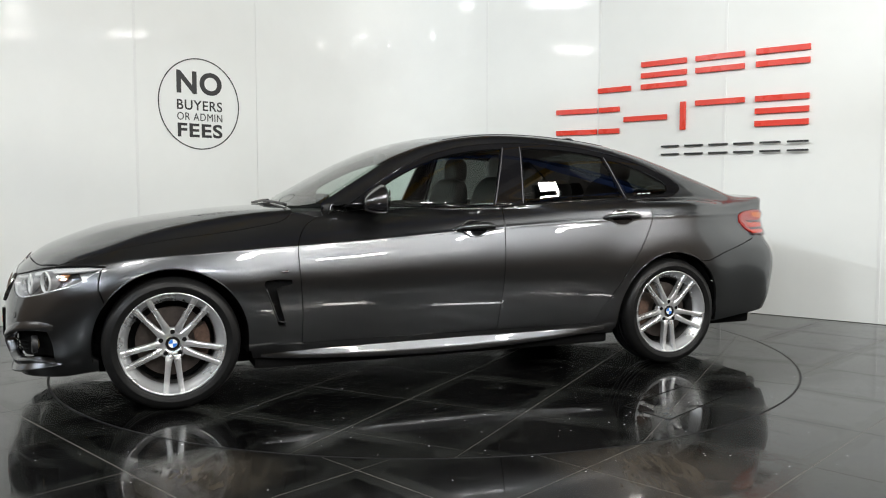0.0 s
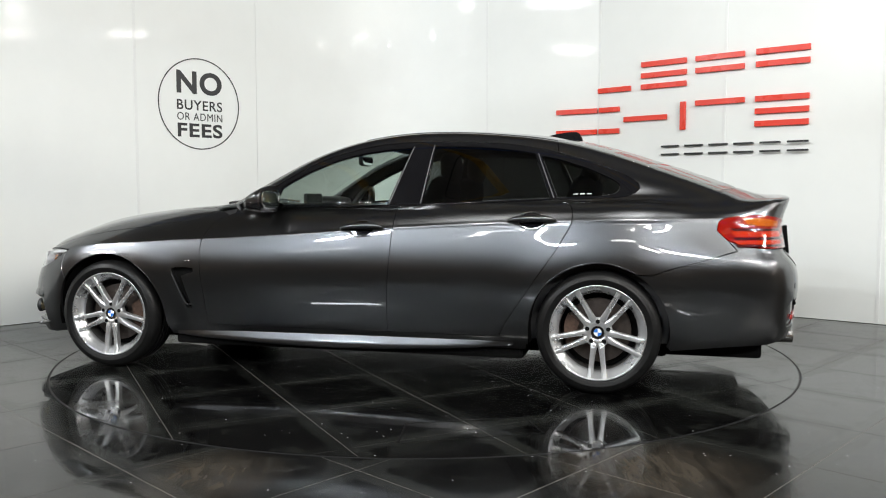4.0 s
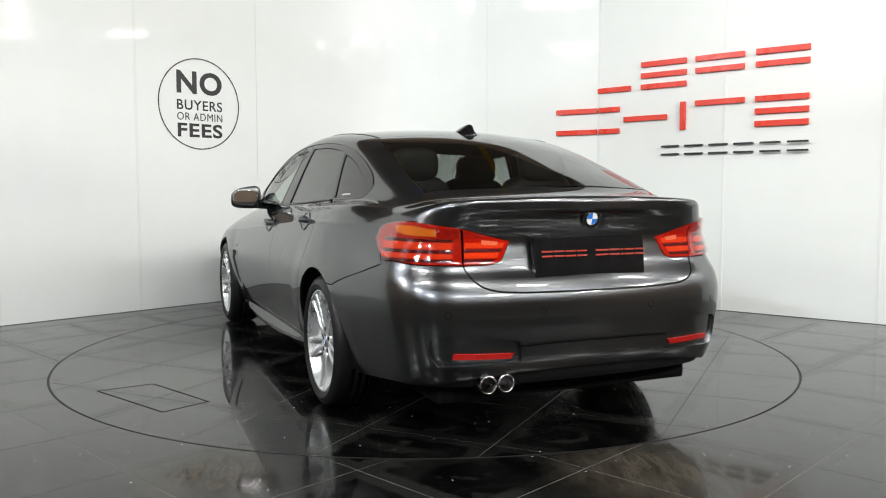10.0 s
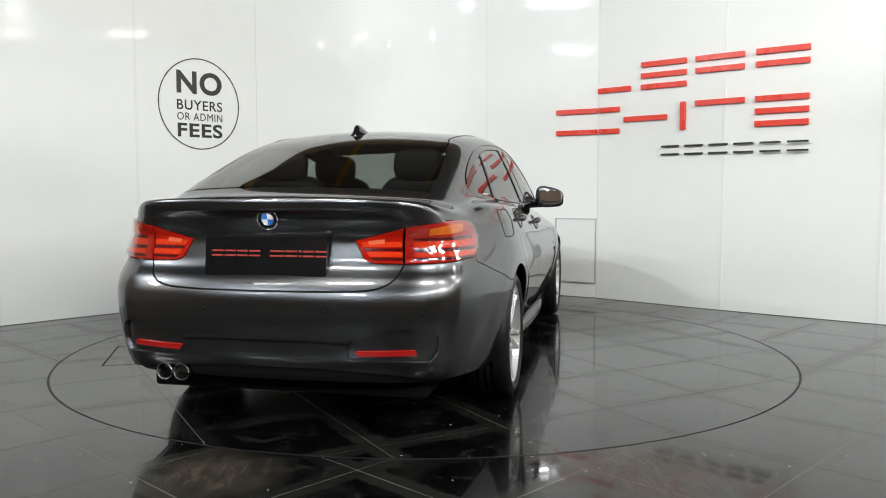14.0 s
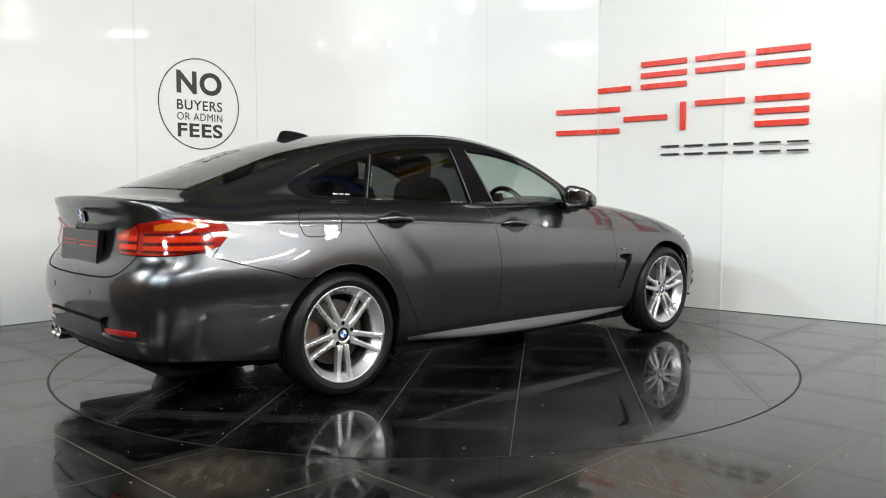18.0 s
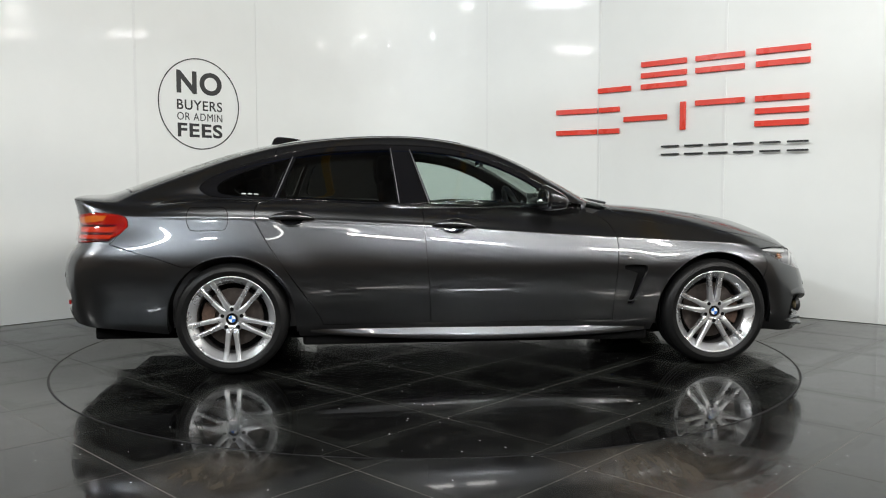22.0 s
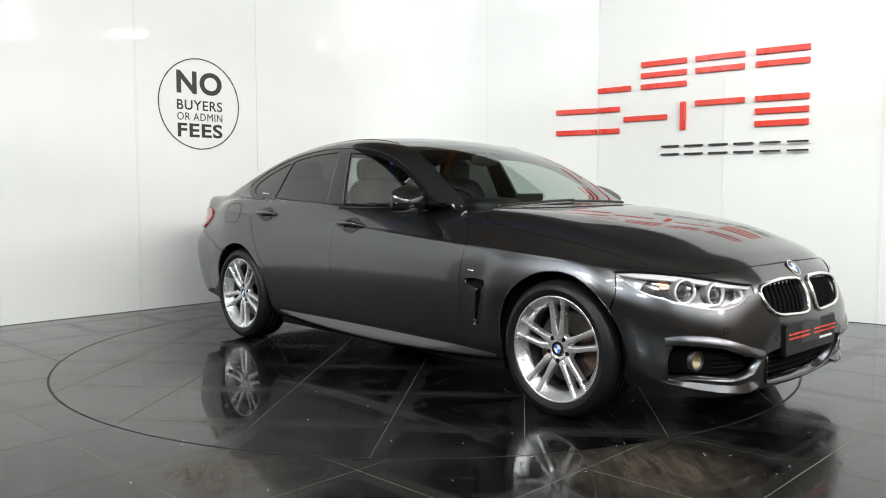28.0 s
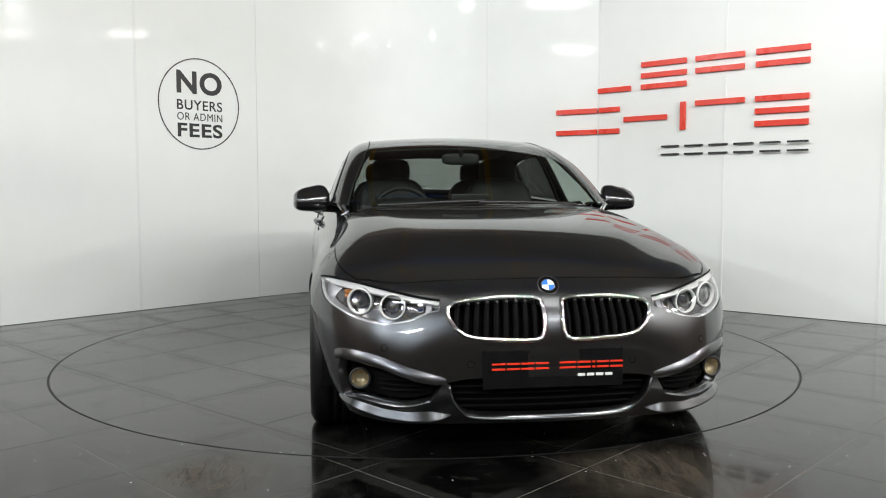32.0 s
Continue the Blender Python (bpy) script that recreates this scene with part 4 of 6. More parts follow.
def seam(a, b, way="tail", n=6):
    """A line between two points that stays on the skin."""
    a, b = np.array(a), np.array(b)
    mid = snap([a + (b - a) * k / n for k in range(1, n)], way)
    return [tuple(a)] + mid + [tuple(b)]


CORNER_OUT = seam(TAILLAMP[3], BOOT_EDGE[0])
CORNER_IN = seam(BOOT_EDGE[0], TAILLAMP_IN[0])


def bead(name, pts, way, r, material, parent, s=1, lift=0.0, closed=False, n=8, label="", flat_to=1.0):
    """A thin strip that follows the skin."""
    line = smooth_line(pts, 0.02) if not isinstance(pts, np.ndarray) else pts
    p, g = on_skin(line, way)
    p = (p + g * lift) * (1, s, 1)
    bm = bmesh.new()
    tube(bm, [tuple(q) for q in p], r, n, closed)
    return part(name, bm, material, parent, label, True)


def disc_badge(parent, m, r):
    """A round badge: dark ring, pale rim, blue and white quarters."""
    bm = bmesh.new()
    lathe(bm, [(0.0, 0.0), (r, 0.0), (r, 0.004), (r * 0.9, 0.006), (r * 0.62, 0.005), (0.0, 0.005)], 32)
    b = part("badge", bm, M_GLOSS, parent, "round badge with blue and white quarters")
    b.matrix_local = m
    bm = bmesh.new()
    lathe(bm, [(r * 0.93, 0.0055), (r * 1.02, 0.0055), (r * 1.02, 0.001), (r * 0.93, 0.0055)], 32)
    part("badge_rim", bm, M_CHROME, b)
    bm = bmesh.new()
    lathe(bm, [(r * 0.55, 0.005), (r * 0.60, 0.0068), (r * 0.65, 0.005)], 32)
    part("badge_ring", bm, M_CHROME, b)
    for k in range(4):
        a0 = k * math.pi / 2
        bm = bmesh.new()
        prism(bm, [(0, 0)] + [(r * 0.57 * math.cos(a0 + t * math.pi / 16), r * 0.57 * math.sin(a0 + t * math.pi / 16)) for t in range(9)], 0.0045, 0.0062, Matrix.Rotation(radians(-90), 4, "X"))
        part("quarter_field", bm, M_BLUE if k % 2 else M_WHITE, b)
    return b


def face_pose(p, n, roll=0):
    """A pose at p whose y axis points along n."""
    n = Vector(n).normalized()
    x = n.cross(Vector((0, 0, 1))).normalized()
    z = x.cross(n)
    return Matrix(((x.x, n.x, z.x, p[0]), (x.y, n.y, z.y, p[1]), (x.z, n.z, z.z, p[2]), (0, 0, 0, 1))) @ pose(0, 0, 0, 0, roll, 0)


M_BLUE = plain("blue enamel", (0.03, 0.16, 0.55), 0.25, vary=0.03)
M_TAIL = plain("red lamp lens", (0.30, 0.006, 0.0015), 0.10, vary=0.12, scale=60.0, coat=1.0, sheen=0.08)
M_TAIL_DULL = plain("dark red reflector", (0.30, 0.008, 0.006), 0.2, vary=0.12, scale=60.0, coat=0.5)
M_TAIL_DEEP = plain("deep red lamp bar", (0.055, 0.002, 0.002), 0.2, vary=0.15, scale=80.0, coat=1.0, sheen=0.08)
M_TAIL_LIGHT = plain("bright red lamp cell", (0.52, 0.028, 0.004), 0.15, vary=0.15, scale=90.0, coat=1.0, sheen=0.08)
M_TAIL_PALE = plain("pale red lamp cell", (0.58, 0.11, 0.05), 0.15, vary=0.1, scale=90.0, coat=1.0, sheen=0.08)
M_AMBER = plain("amber lamp cell", (0.58, 0.13, 0.008), 0.15, vary=0.15, scale=70.0, coat=1.0, sheen=0.08)
M_INDICATOR = plain("dull amber indicator", (0.42, 0.15, 0.03), 0.2, vary=0.3, scale=80.0, coat=1.0)
M_REFLECTOR = plain("bright lamp reflector", (0.64, 0.64, 0.65), 0.22, metal=0.5, vary=0.08, scale=40.0)
M_PIPE = plain("polished steel pipe", (0.50, 0.49, 0.48), 0.16, metal=1.0, vary=0.1)
M_PLATE_RED = plain("dull red plate film", (0.30, 0.022, 0.012), 0.4, vary=0.1)
M_FOG = plain("amber-tinted fog reflector", (0.40, 0.33, 0.20), 0.3, metal=0.6, vary=0.3, scale=60.0)
M_LAMPGREY = plain("grey lamp bezel", (0.30, 0.30, 0.31), 0.3, metal=0.4, vary=0.08)
M_LAMPDARK = plain("dark lamp lining", (0.16, 0.16, 0.165), 0.2, metal=0.8, vary=0.2, scale=60.0)
M_HALO = plain("white lamp ring", (0.62, 0.62, 0.61), 0.2, vary=0.02)
M_BULB = plain("dark lamp projector", (0.03, 0.032, 0.036), 0.03, vary=0.1, coat=1.0)
M_SEAT = plain("black leather", (0.012, 0.012, 0.0125), 0.55, vary=0.15, scale=50.0, bump=0.2)
M_CLOTH = plain("dark headliner", (0.06, 0.06, 0.062), 0.9, vary=0.08, scale=200.0)
M_MIRROR = plain("mirror glass", (0.85, 0.86, 0.87), 0.02, metal=1.0, vary=0.01, rough_vary=0.01)
M_PLATE = plain("black plate film", (0.006, 0.006, 0.0065), 0.06, vary=0.3, scale=14.0, sheen=0.3, rough_vary=0.03)
M_SEAM = plain("satin window trim", (0.10, 0.10, 0.105), 0.4, metal=0.4, vary=0.05)


def build_skin(car):
    P = M_PAINT
    panel("bonnet", [[(0.80, 0.0, 0.95), (0.80, 0.3, 0.95), (0.80, 0.69, 0.93)], HOOD_EDGE, HOOD_FRONT], "top", P, car, mirror=True)
    for f in (False, True):
        s = -1 if f else 1
        wing = panel("front_wing", [[(0.655, 0.78, 0.905), (0.74, 0.72, 0.92), (0.80, 0.69, 0.93)], HOOD_EDGE, [HOOD_EDGE[-1], LAMP[2]], LAMP[:3][::-1], WING_NOSE, arc(AXLE, ARCH, 34, 180), [(AXLE - ARCH, 0.88, HUB), (1.05, 0.86, 0.272)], [(1.05, 0.86, 0.272), (0.79, 0.86, 0.272)], DOOR_FRONT[::-1]], "lean", P, car, flip=f, holes=[GILL], ridge=True, even=0.004)
        panel("vent", GILL, "side", M_DARK, wing, flip=f, lift=-0.028, gap=-0.004, depth=0)
        bead("vent_trim", [(0.972, 0.89, 0.56), (0.945, 0.89, 0.485), (0.908, 0.89, 0.394), (0.873, 0.89, 0.391)], "side", 0.004, M_BLACK, wing, s, 0.001)
        bead("badge", [(0.862, 0.89, 0.640), (0.897, 0.89, 0.637)], "side", 0.006, M_CHROME, wing, s, 0.0, n=6, label="small chrome wing badge")
        bead("arch_lip", arc(AXLE, ARCH + 0.004, 30, 180, 30), "side", 0.0035, P, wing, s, -0.0025)
        door = panel("front_door", [BELT[:3], DOOR_MID, [DOOR_MID[-1], DOOR_FRONT[-1]], DOOR_FRONT[::-1], [DOOR_FRONT[0], BELT[0]]], "side", P, car, flip=f, ridge=True, even=0.004)
        rear = panel("rear_door", [BELT[2:], DOOR_REAR, [DOOR_REAR[-1], DOOR_MID[-1]], DOOR_MID[::-1]], "side", P, car, flip=f, ridge=True, even=0.004)
        for d, x, z, tilt in ((door, -0.148, 0.829, 0.006), (rear, -1.066, 0.878, 0.003)):
            ring = [(x + 0.066 * math.cos(a), 0.86, z + 0.040 * math.sin(a)) for a in np.linspace(0, 2 * math.pi, 24, endpoint=False)]
            # shade of the body-coloured dish, painted as a gloss black ellipse
            panel("handle_dish_shade", [ring + ring[:1]], "side", M_GLOSS, d, flip=f, lift=0.0012, depth=0, gap=0)
            out = [(x + 0.128 * math.cos(a), 0.86, z + (0.019 + 0.024 * math.exp(-((math.cos(a) * 0.128 / 0.062) ** 4))) * math.sin(a)) for a in np.linspace(0, 2 * math.pi, 40, endpoint=False)]
            bead("handle_edge", np.array(out), "side", 0.0034, P, d, s, 0.0012, True)
            line = [(x - 0.122 + 0.244 * k / 10, 0.86, z + tilt * (5 - k) / 5) for k in range(11)]
            p, g = on_skin(line, "side")
            rise = [0.004, 0.016, 0.023, 0.026, 0.028, 0.028, 0.027, 0.025, 0.021, 0.013, 0.004]
            bm = bmesh.new()
            tube(bm, [tuple((p[k] + g[k] * rise[k]) * (1, s, 1)) for k in range(11)], [0.008, 0.0150, 0.0185, 0.0190, 0.0185, 0.018, 0.0175, 0.0165, 0.0155, 0.012, 0.006], 16)
            part("door_handle", bm, P, d, smooth=True)
        bead("belt_trim", BELT[:3], "side", 0.0045, M_GLOSS, door, s, 0.003)
        bead("belt_trim", BELT[2:], "side", 0.0045, M_GLOSS, rear, s, 0.003)
        panel("side_window", GLASS_FRONT, "side", M_GLASS, door, flip=f, lift=-0.003, depth=0, label="clear green-tinted door glass")
        panel("side_window", GLASS_REAR, "side", M_TINT, rear, flip=f, lift=-0.003, depth=0, label="dark privacy door glass")
        q = panel("window_surround", [DLO_TOP, DLO_END, DLO_BOT], "side", M_GLOSS, car, flip=f, holes=[GLASS_FRONT, GLASS_REAR, GLASS_QUARTER], gap=0.001, depth=0.012, hole_depth=0.02, lift=0.001)
        panel("quarter_window", GLASS_QUARTER, "side", M_TINT, q, flip=f, lift=-0.003, depth=0)
        for a, b in (((-0.288, 0.957), (-0.395, 1.272)), ((-0.462, 0.962), (-0.507, 1.28)), ((-1.167, 0.993), (-1.073, 1.228))):
            bead("window_strip", flat([a, b]), "side", 0.0035, M_SEAM, q, s, 0.0)
        for k in range(3):
            bead("sticker_bar", flat([(-1.36 + 0.035 * k, 1.0165 - 0.0012 * k), (-1.335 + 0.035 * k, 1.0158 - 0.0012 * k)]), "side", 0.0035, M_WHITE, q, s, -0.001, n=5)
        bead("window_edge", [(x, y, z) for x, y, z in DLO_TOP], "side", 0.003, M_GLOSS, q, s, 0.002)
        panel("sill", [[(1.05, 0.86, 0.272), (-1.05, 0.86, 0.272)], [(-1.05, 0.86, 0.272), (-1.035, 0.84, 0.205)], [(-1.035, 0.84, 0.205), (1.03, 0.84, 0.205)], [(1.03, 0.84, 0.205), (1.05, 0.86, 0.272)]], "side", P, car, flip=f)
        blade = flat([(0.99, 0.222), (0.6, 0.226), (0.0, 0.230), (-0.5, 0.233), (-0.97, 0.240)], 0.85)
        p, g = on_skin(smooth_line(blade, 0.06), "side")
        bm = bmesh.new()
        rows = []
        for k in range(len(p)):
            e = math.sin(math.pi * k / (len(p) - 1)) ** 0.8
            w = 0.001 + 0.028 * e
            rows.append([bm.verts.new((p[k][0], s * (p[k][1] + dy), p[k][2] + dz)) for dy, dz in ((0.0045, 0.004 + 0.010 * e), (0.004 + w * 0.22, 0.0), (0.003 + w * 0.50, -0.006 - 0.014 * e), (w, -0.010 - 0.036 * e), (w * 0.85, -0.014 - 0.044 * e), (-0.06, -0.014 - 0.046 * e))])
        for A, B in zip(rows[:-1], rows[1:]):
            for j in range(5):
                bm.faces.new((A[j], A[j + 1], B[j + 1], B[j]))
        bmesh.ops.recalc_face_normals(bm, faces=bm.faces)
        part("sill_blade", bm, P, car, smooth=True)
        panel("rear_wing", [DOOR_REAR[:], [DOOR_REAR[-1], (-1.05, 0.88, 0.272)], [(-1.05, 0.88, 0.272), (-AXLE + ARCH, 0.88, HUB)], arc(-AXLE, ARCH, 0, 122), BUMPER_LINE, [BUMPER_LINE[-1], TAILLAMP_LOW[-2]], TAILLAMP_LOW[-2:], TAILLAMP[:4], CORNER_OUT, BOOT_SIDE[::-1], BACK[::-1], [BACK[0], DLO_TOP[10]], DLO_TOP[10:], DLO_END, [DLO_END[-1], DOOR_REAR[0]]], "lean", P, car, flip=f, ridge=True, even=0.004)
        panel("wing_corner", [CORNER_OUT[::-1], TAILLAMP[3:], [TAILLAMP[-1], CORNER_IN[-1]], CORNER_IN[::-1]], "tail", P, car, flip=f, gap=-0.0025, lift=-0.0006)
        bead("arch_lip", arc(-AXLE, ARCH + 0.004, 0, 122, 26), "side", 0.0035, P, car, s, -0.0025)
        panel("cant_rail", [[(0.66, 0.70, 0.945), (0.655, 0.775, 0.91)], [(0.655, 0.775, 0.91), DLO_TOP[0]], DLO_TOP[:11], [DLO_TOP[10], BACK[0]], ROOF_SIDE[::-1], SCREEN[::-1]], "lean", P, car, flip=f)
        bead("roof_gutter", ROOF_SIDE, "lean", 0.004, M_BLACK, car, s, -0.001)
    wing_flap = [(-1.615, 0.85, 0.94), (-1.47, 0.85, 0.942), (-1.43, 0.86, 0.93), (-1.415, 0.87, 0.88), (-1.425, 0.88, 0.83), (-1.45, 0.88, 0.815), (-1.60, 0.88, 0.812), (-1.63, 0.87, 0.83), (-1.645, 0.86, 0.88), (-1.635, 0.85, 0.93), (-1.615, 0.85, 0.94)]
    bead("fuel_flap_gap", wing_flap, "side", 0.0022, M_DARK, car, -1, 0.0)
    panel("roof_panel", [[(-0.02, 0.0, 1.34), (-0.04, 0.3, 1.33), (-0.08, 0.54, 1.305)], ROOF_SIDE, [(-1.16, 0.495, 1.295), (-1.24, 0.3, 1.31), (-1.27, 0.0, 1.32)]], "top", P, car, mirror=True)
    panel("headliner", [[(-0.0, 0.0, 1.34), (-0.02, 0.3, 1.33), (-0.06, 0.54, 1.305)], ROOF_SIDE, [(-1.16, 0.495, 1.295), (-1.24, 0.3, 1.31), (-1.27, 0.0, 1.32)]], "top", M_CLOTH, car, mirror=True, lift=-0.045, depth=0, res=0.08)
    panel("windscreen", [[(0.86, 0.0, 0.95), (0.83, 0.3, 0.95), (0.76, 0.55, 0.94), (0.66, 0.70, 0.945)], SCREEN, [(-0.08, 0.54, 1.305), (-0.04, 0.3, 1.33), (-0.02, 0.0, 1.34)]], "top", M_SCREEN, car, mirror=True, depth=0.006)
    panel("rear_window", [[(-1.27, 0.0, 1.32), (-1.24, 0.3, 1.31), (-1.16, 0.495, 1.295)], BACK, [(-2.0, 0.585, 1.035), (-2.10, 0.3, 1.03), (-2.14, 0.0, 1.03)]], "top", M_BACKGLASS, car, mirror=True, depth=0.006)
    panel("boot_spoiler", [[(-2.14, 0.0, 1.03), (-2.10, 0.3, 1.03), (-2.0, 0.585, 1.02)], BOOT_SIDE, BOOT_EDGE], "deck", P, car, mirror=True, gap=0.0005, res=0.014, even=0.022)
    lid_line = LID_GAP + [(x, -y, z) for x, y, z in LID_GAP[::-1][1:]]
    bead("lid_seam", lid_line, "tail", 0.0045, M_DARK, car, 1, -0.002)
    boot = panel("boot_lid", [BOOT_EDGE[::-1], CORNER_IN, TAILLAMP_IN, [TAILLAMP_IN[-1], behind([(0.41, 0.76)])[0]], behind([(0.41, 0.76), (0.445, 0.742), (0.56, 0.738)]), LID_GAP], "tail", P, car, mirror=True, gap=0.0012, res=0.018, even=0.018)
    p, g = on_skin(behind([(0.0, 0.918)]), "tail")
    disc_badge(boot, face_pose(p[0] + np.array([-0.006, 0, 0]), g[0]), 0.044)
    kids = [loop(KIDNEY), loop(KIDNEY) * (1, -1, 1)]
    intake = loop(INTAKE_HALF, True)
    sides = [loop(SIDE_INTAKE), loop(SIDE_INTAKE) * (1, -1, 1)]
    bumper = panel("front_bumper", [HOOD_FRONT[::-1], [HOOD_FRONT[0], LAMP[2]], LAMP[2:], [LAMP[-1], LAMP_LOW[0]], LAMP_LOW, WING_NOSE, arc(AXLE, ARCH, 34, -8), [(1.755, 0.85, 0.25), (1.76, 0.83, 0.195)], ahead([(0.80, 0.172), (0.60, 0.164), (0.3, 0.162), (0.0, 0.162)])], "nose", P, car, mirror=True, holes=kids + [intake] + sides, hole_depth=0.04, res=0.026)
    # back sheet and bars are near-black: the intake's shade is in their colour
    panel("intake_mesh", INTAKE_HALF, "nose", M_DARK, bumper, mirror=True, lift=-0.055, gap=-0.006, depth=0)
    for k in range(5):
        z = 0.215 + 0.03 * k
        bead("intake_bar", ahead([(-0.36, z), (-0.2, z), (0.0, z), (0.2, z), (0.36, z)]), "nose", 0.004, M_DARK, bumper, 1, -0.035, n=6)
    bead("intake_lip", ahead([(0.376, 0.325), (0.366, 0.27), (0.335, 0.215), (0.28, 0.188), (0.0, 0.182), (-0.28, 0.188), (-0.335, 0.215), (-0.366, 0.27), (-0.376, 0.325)]), "nose", 0.006, P, bumper, 1, 0.001)
    for f in (False, True):
        s = -1 if f else 1
        panel("intake_backing", SIDE_INTAKE, "nose", M_DARK, bumper, flip=f, lift=-0.06, gap=-0.006, depth=0)
        # the blade under the side intake, and the brow over it: strips that stand out from the skin
        for name, rows_at, cut_at in (
            ("winglet", [(0.805, 0.246, 0.238, 0.3), (0.775, 0.252, 0.228, 0.7), (0.70, 0.262, 0.209, 1.0), (0.61, 0.252, 0.191, 1.0), (0.53, 0.247, 0.180, 1.0), (0.46, 0.258, 0.176, 1.0), (0.415, 0.230, 0.188, 0.8), (0.378, 0.206, 0.203, 0.3)], ((-0.026, 1.0), (0.027, 0.10), (0.030, 0.02), (0.020, -0.06), (-0.02, -0.1))),
            ("intake_brow", [(0.80, 0.425, 0.392, 0.4), (0.76, 0.438, 0.398, 0.9), (0.69, 0.437, 0.395, 1.0), (0.61, 0.424, 0.383, 1.0), (0.49, 0.384, 0.340, 1.0), (0.42, 0.362, 0.325, 0.7), (0.385, 0.350, 0.327, 0.3)], ((-0.001, 1.0), (0.005, 0.70), (0.009, 0.35), (0.010, 0.08), (0.006, -0.04), (-0.03, -0.1))),
        ):
            line = smooth_line([(y, z, 0) for y, z, _, _ in rows_at], 0.016)[:, :2]
            ys = [r[0] for r in rows_at][::-1]
            low = np.interp(line[:, 0], ys, [r[2] for r in rows_at][::-1])
            out = np.interp(line[:, 0], ys, [r[3] for r in rows_at][::-1])
            bm = bmesh.new()
            rows = []
            m = len(cut_at)
            hs = low[:, None] + (line[:, 1] - low)[:, None] * np.array([c[1] for c in cut_at])[None]
            q, _ = on_skin(ahead([(y, max(h, 0.165)) for y, row in zip(line[:, 0], hs) for h in row]), "nose")
            _, g = on_skin(ahead([(y, 0.36 if name == "intake_brow" else 0.25) for y in line[:, 0]]), "nose")
            for r in range(len(line)):
                n = Vector((g[r][0], g[r][1], 0)).normalized()
                row = []
                for k in range(m):
                    v = Vector((q[r * m + k][0], q[r * m + k][1], hs[r][k])) + n * (cut_at[k][0] * out[r])
                    row.append(bm.verts.new((v.x, s * v.y, v.z)))
                rows.append(row)
            for A, B in zip(rows[:-1], rows[1:]):
                for k in range(len(cut_at) - 1):
                    bm.faces.new((A[k], A[k + 1], B[k + 1], B[k]))
            bmesh.ops.recalc_face_normals(bm, faces=bm.faces)
            if name == "winglet":
                for row_a, row_b in zip(rows[:-1], rows[1:]):
                    bm.edges.get((row_a[1], row_b[1])).smooth = False
            part(name, bm, P, bumper, smooth=True)
        for k in range(3):
            z = 0.285 + 0.022 * k
            bead("intake_bar", ahead([(0.46, z), (0.55, z), (0.64, z)]), "nose", 0.003, M_DARK, bumper, s, -0.045, n=6)
        p, g = on_skin(ahead([(0.685, 0.328)]), "nose")
        fog = empty("fog_lamp")
        fog.parent = bumper
        fog.matrix_local = Matrix.Translation(Vector(p[0] * (1, s, 1)) + Vector((-0.048, 0, 0))) @ pose(0, 0, 0, 0, 0, -90 + s * 8)
        bm = bmesh.new()
        lathe(bm, [(0.038, 0.0), (0.042, 0.022), (0.036, 0.026), (0.033, 0.018)], 28)
        part("fog_rim", bm, M_BLACK, fog, smooth=True)
        bm = bmesh.new()
        lathe(bm, [(0.033, 0.016), (0.025, 0.0), (0.012, -0.008), (0.0, -0.008)], 28)
        part("fog_reflector", bm, M_FOG, fog, smooth=True)
        bm = bmesh.new()
        lathe(bm, [(0.034, 0.019), (0.025, 0.023), (0.012, 0.026), (0.0, 0.027)], 28)
        part("fog_lens", bm, M_LENS, fog, smooth=True)
        grille = panel("kidney_grille", KIDNEY, "nose", M_DARK, car, flip=f, lift=-0.06, gap=-0.004, depth=0, label="chrome-framed kidney grille with black slats")
        edge = loop(KIDNEY)
        bead("grille_frame", edge[::2], "nose", 0.0095, M_CHROME, grille, s, 0.003, True)
        for k in range(9):
            y = 0.062 + 0.036 * k
            lo = 0.490 + 0.10 * max(0.0, y - 0.27) * 3.0
            hi = 0.634 - 0.012 * (y / 0.36) ** 2
            a, g = on_skin(ahead([(y, lo + 0.006), (y, (lo + hi) / 2), (y, hi - 0.006)]), "nose")
            bm = bmesh.new()
            rows = [[bm.verts.new((q[0] - dx, s * (q[1] + dy), q[2])) for dx, dy in ((0.010, 0.0), (0.016, 0.0075), (0.05, 0.0055), (0.05, -0.0055), (0.016, -0.0075))] for q in a]
            for A, B in zip(rows[:-1], rows[1:]):
                for j in range(5):
                    bm.faces.new((A[j], A[(j + 1) % 5], B[(j + 1) % 5], B[j]))
            bmesh.ops.recalc_face_normals(bm, faces=bm.faces)
            part("slat", bm, M_DARK, grille)
            bm = bmesh.new()
            q = a[2]
            box(bm, q[0] - 0.018, q[0] - 0.009, s * q[1] - 0.005, s * q[1] + 0.005, q[2] - 0.010, q[2] + 0.003, 0.002)
            part("slat_tip", bm, M_CHROME, grille)
    for k, (pts, way) in enumerate(((ahead([(0.60, 0.455), (0.30, 0.40), (-0.30, 0.40), (-0.60, 0.455)]), "nose"), (behind([(0.62, 0.555), (0.25, 0.56), (-0.25, 0.56), (-0.62, 0.555)]), "tail"))):
        q, g = on_skin(pts, way)
        for a, b in zip(q, g):
            bm = bmesh.new()
            lathe(bm, [(0.0, 0.002), (0.0105, 0.002), (0.012, 0.0), (0.012, -0.004)], 16)
            o = part("parking_sensor", bm, M_PAINT, car)
            o.matrix_local = face_pose(a, b)
            bm = bmesh.new()
            lathe(bm, [(0.0118, 0.0012), (0.0138, 0.0012), (0.0138, -0.004)], 16)
            part("sensor_ring", bm, M_DARK, o)
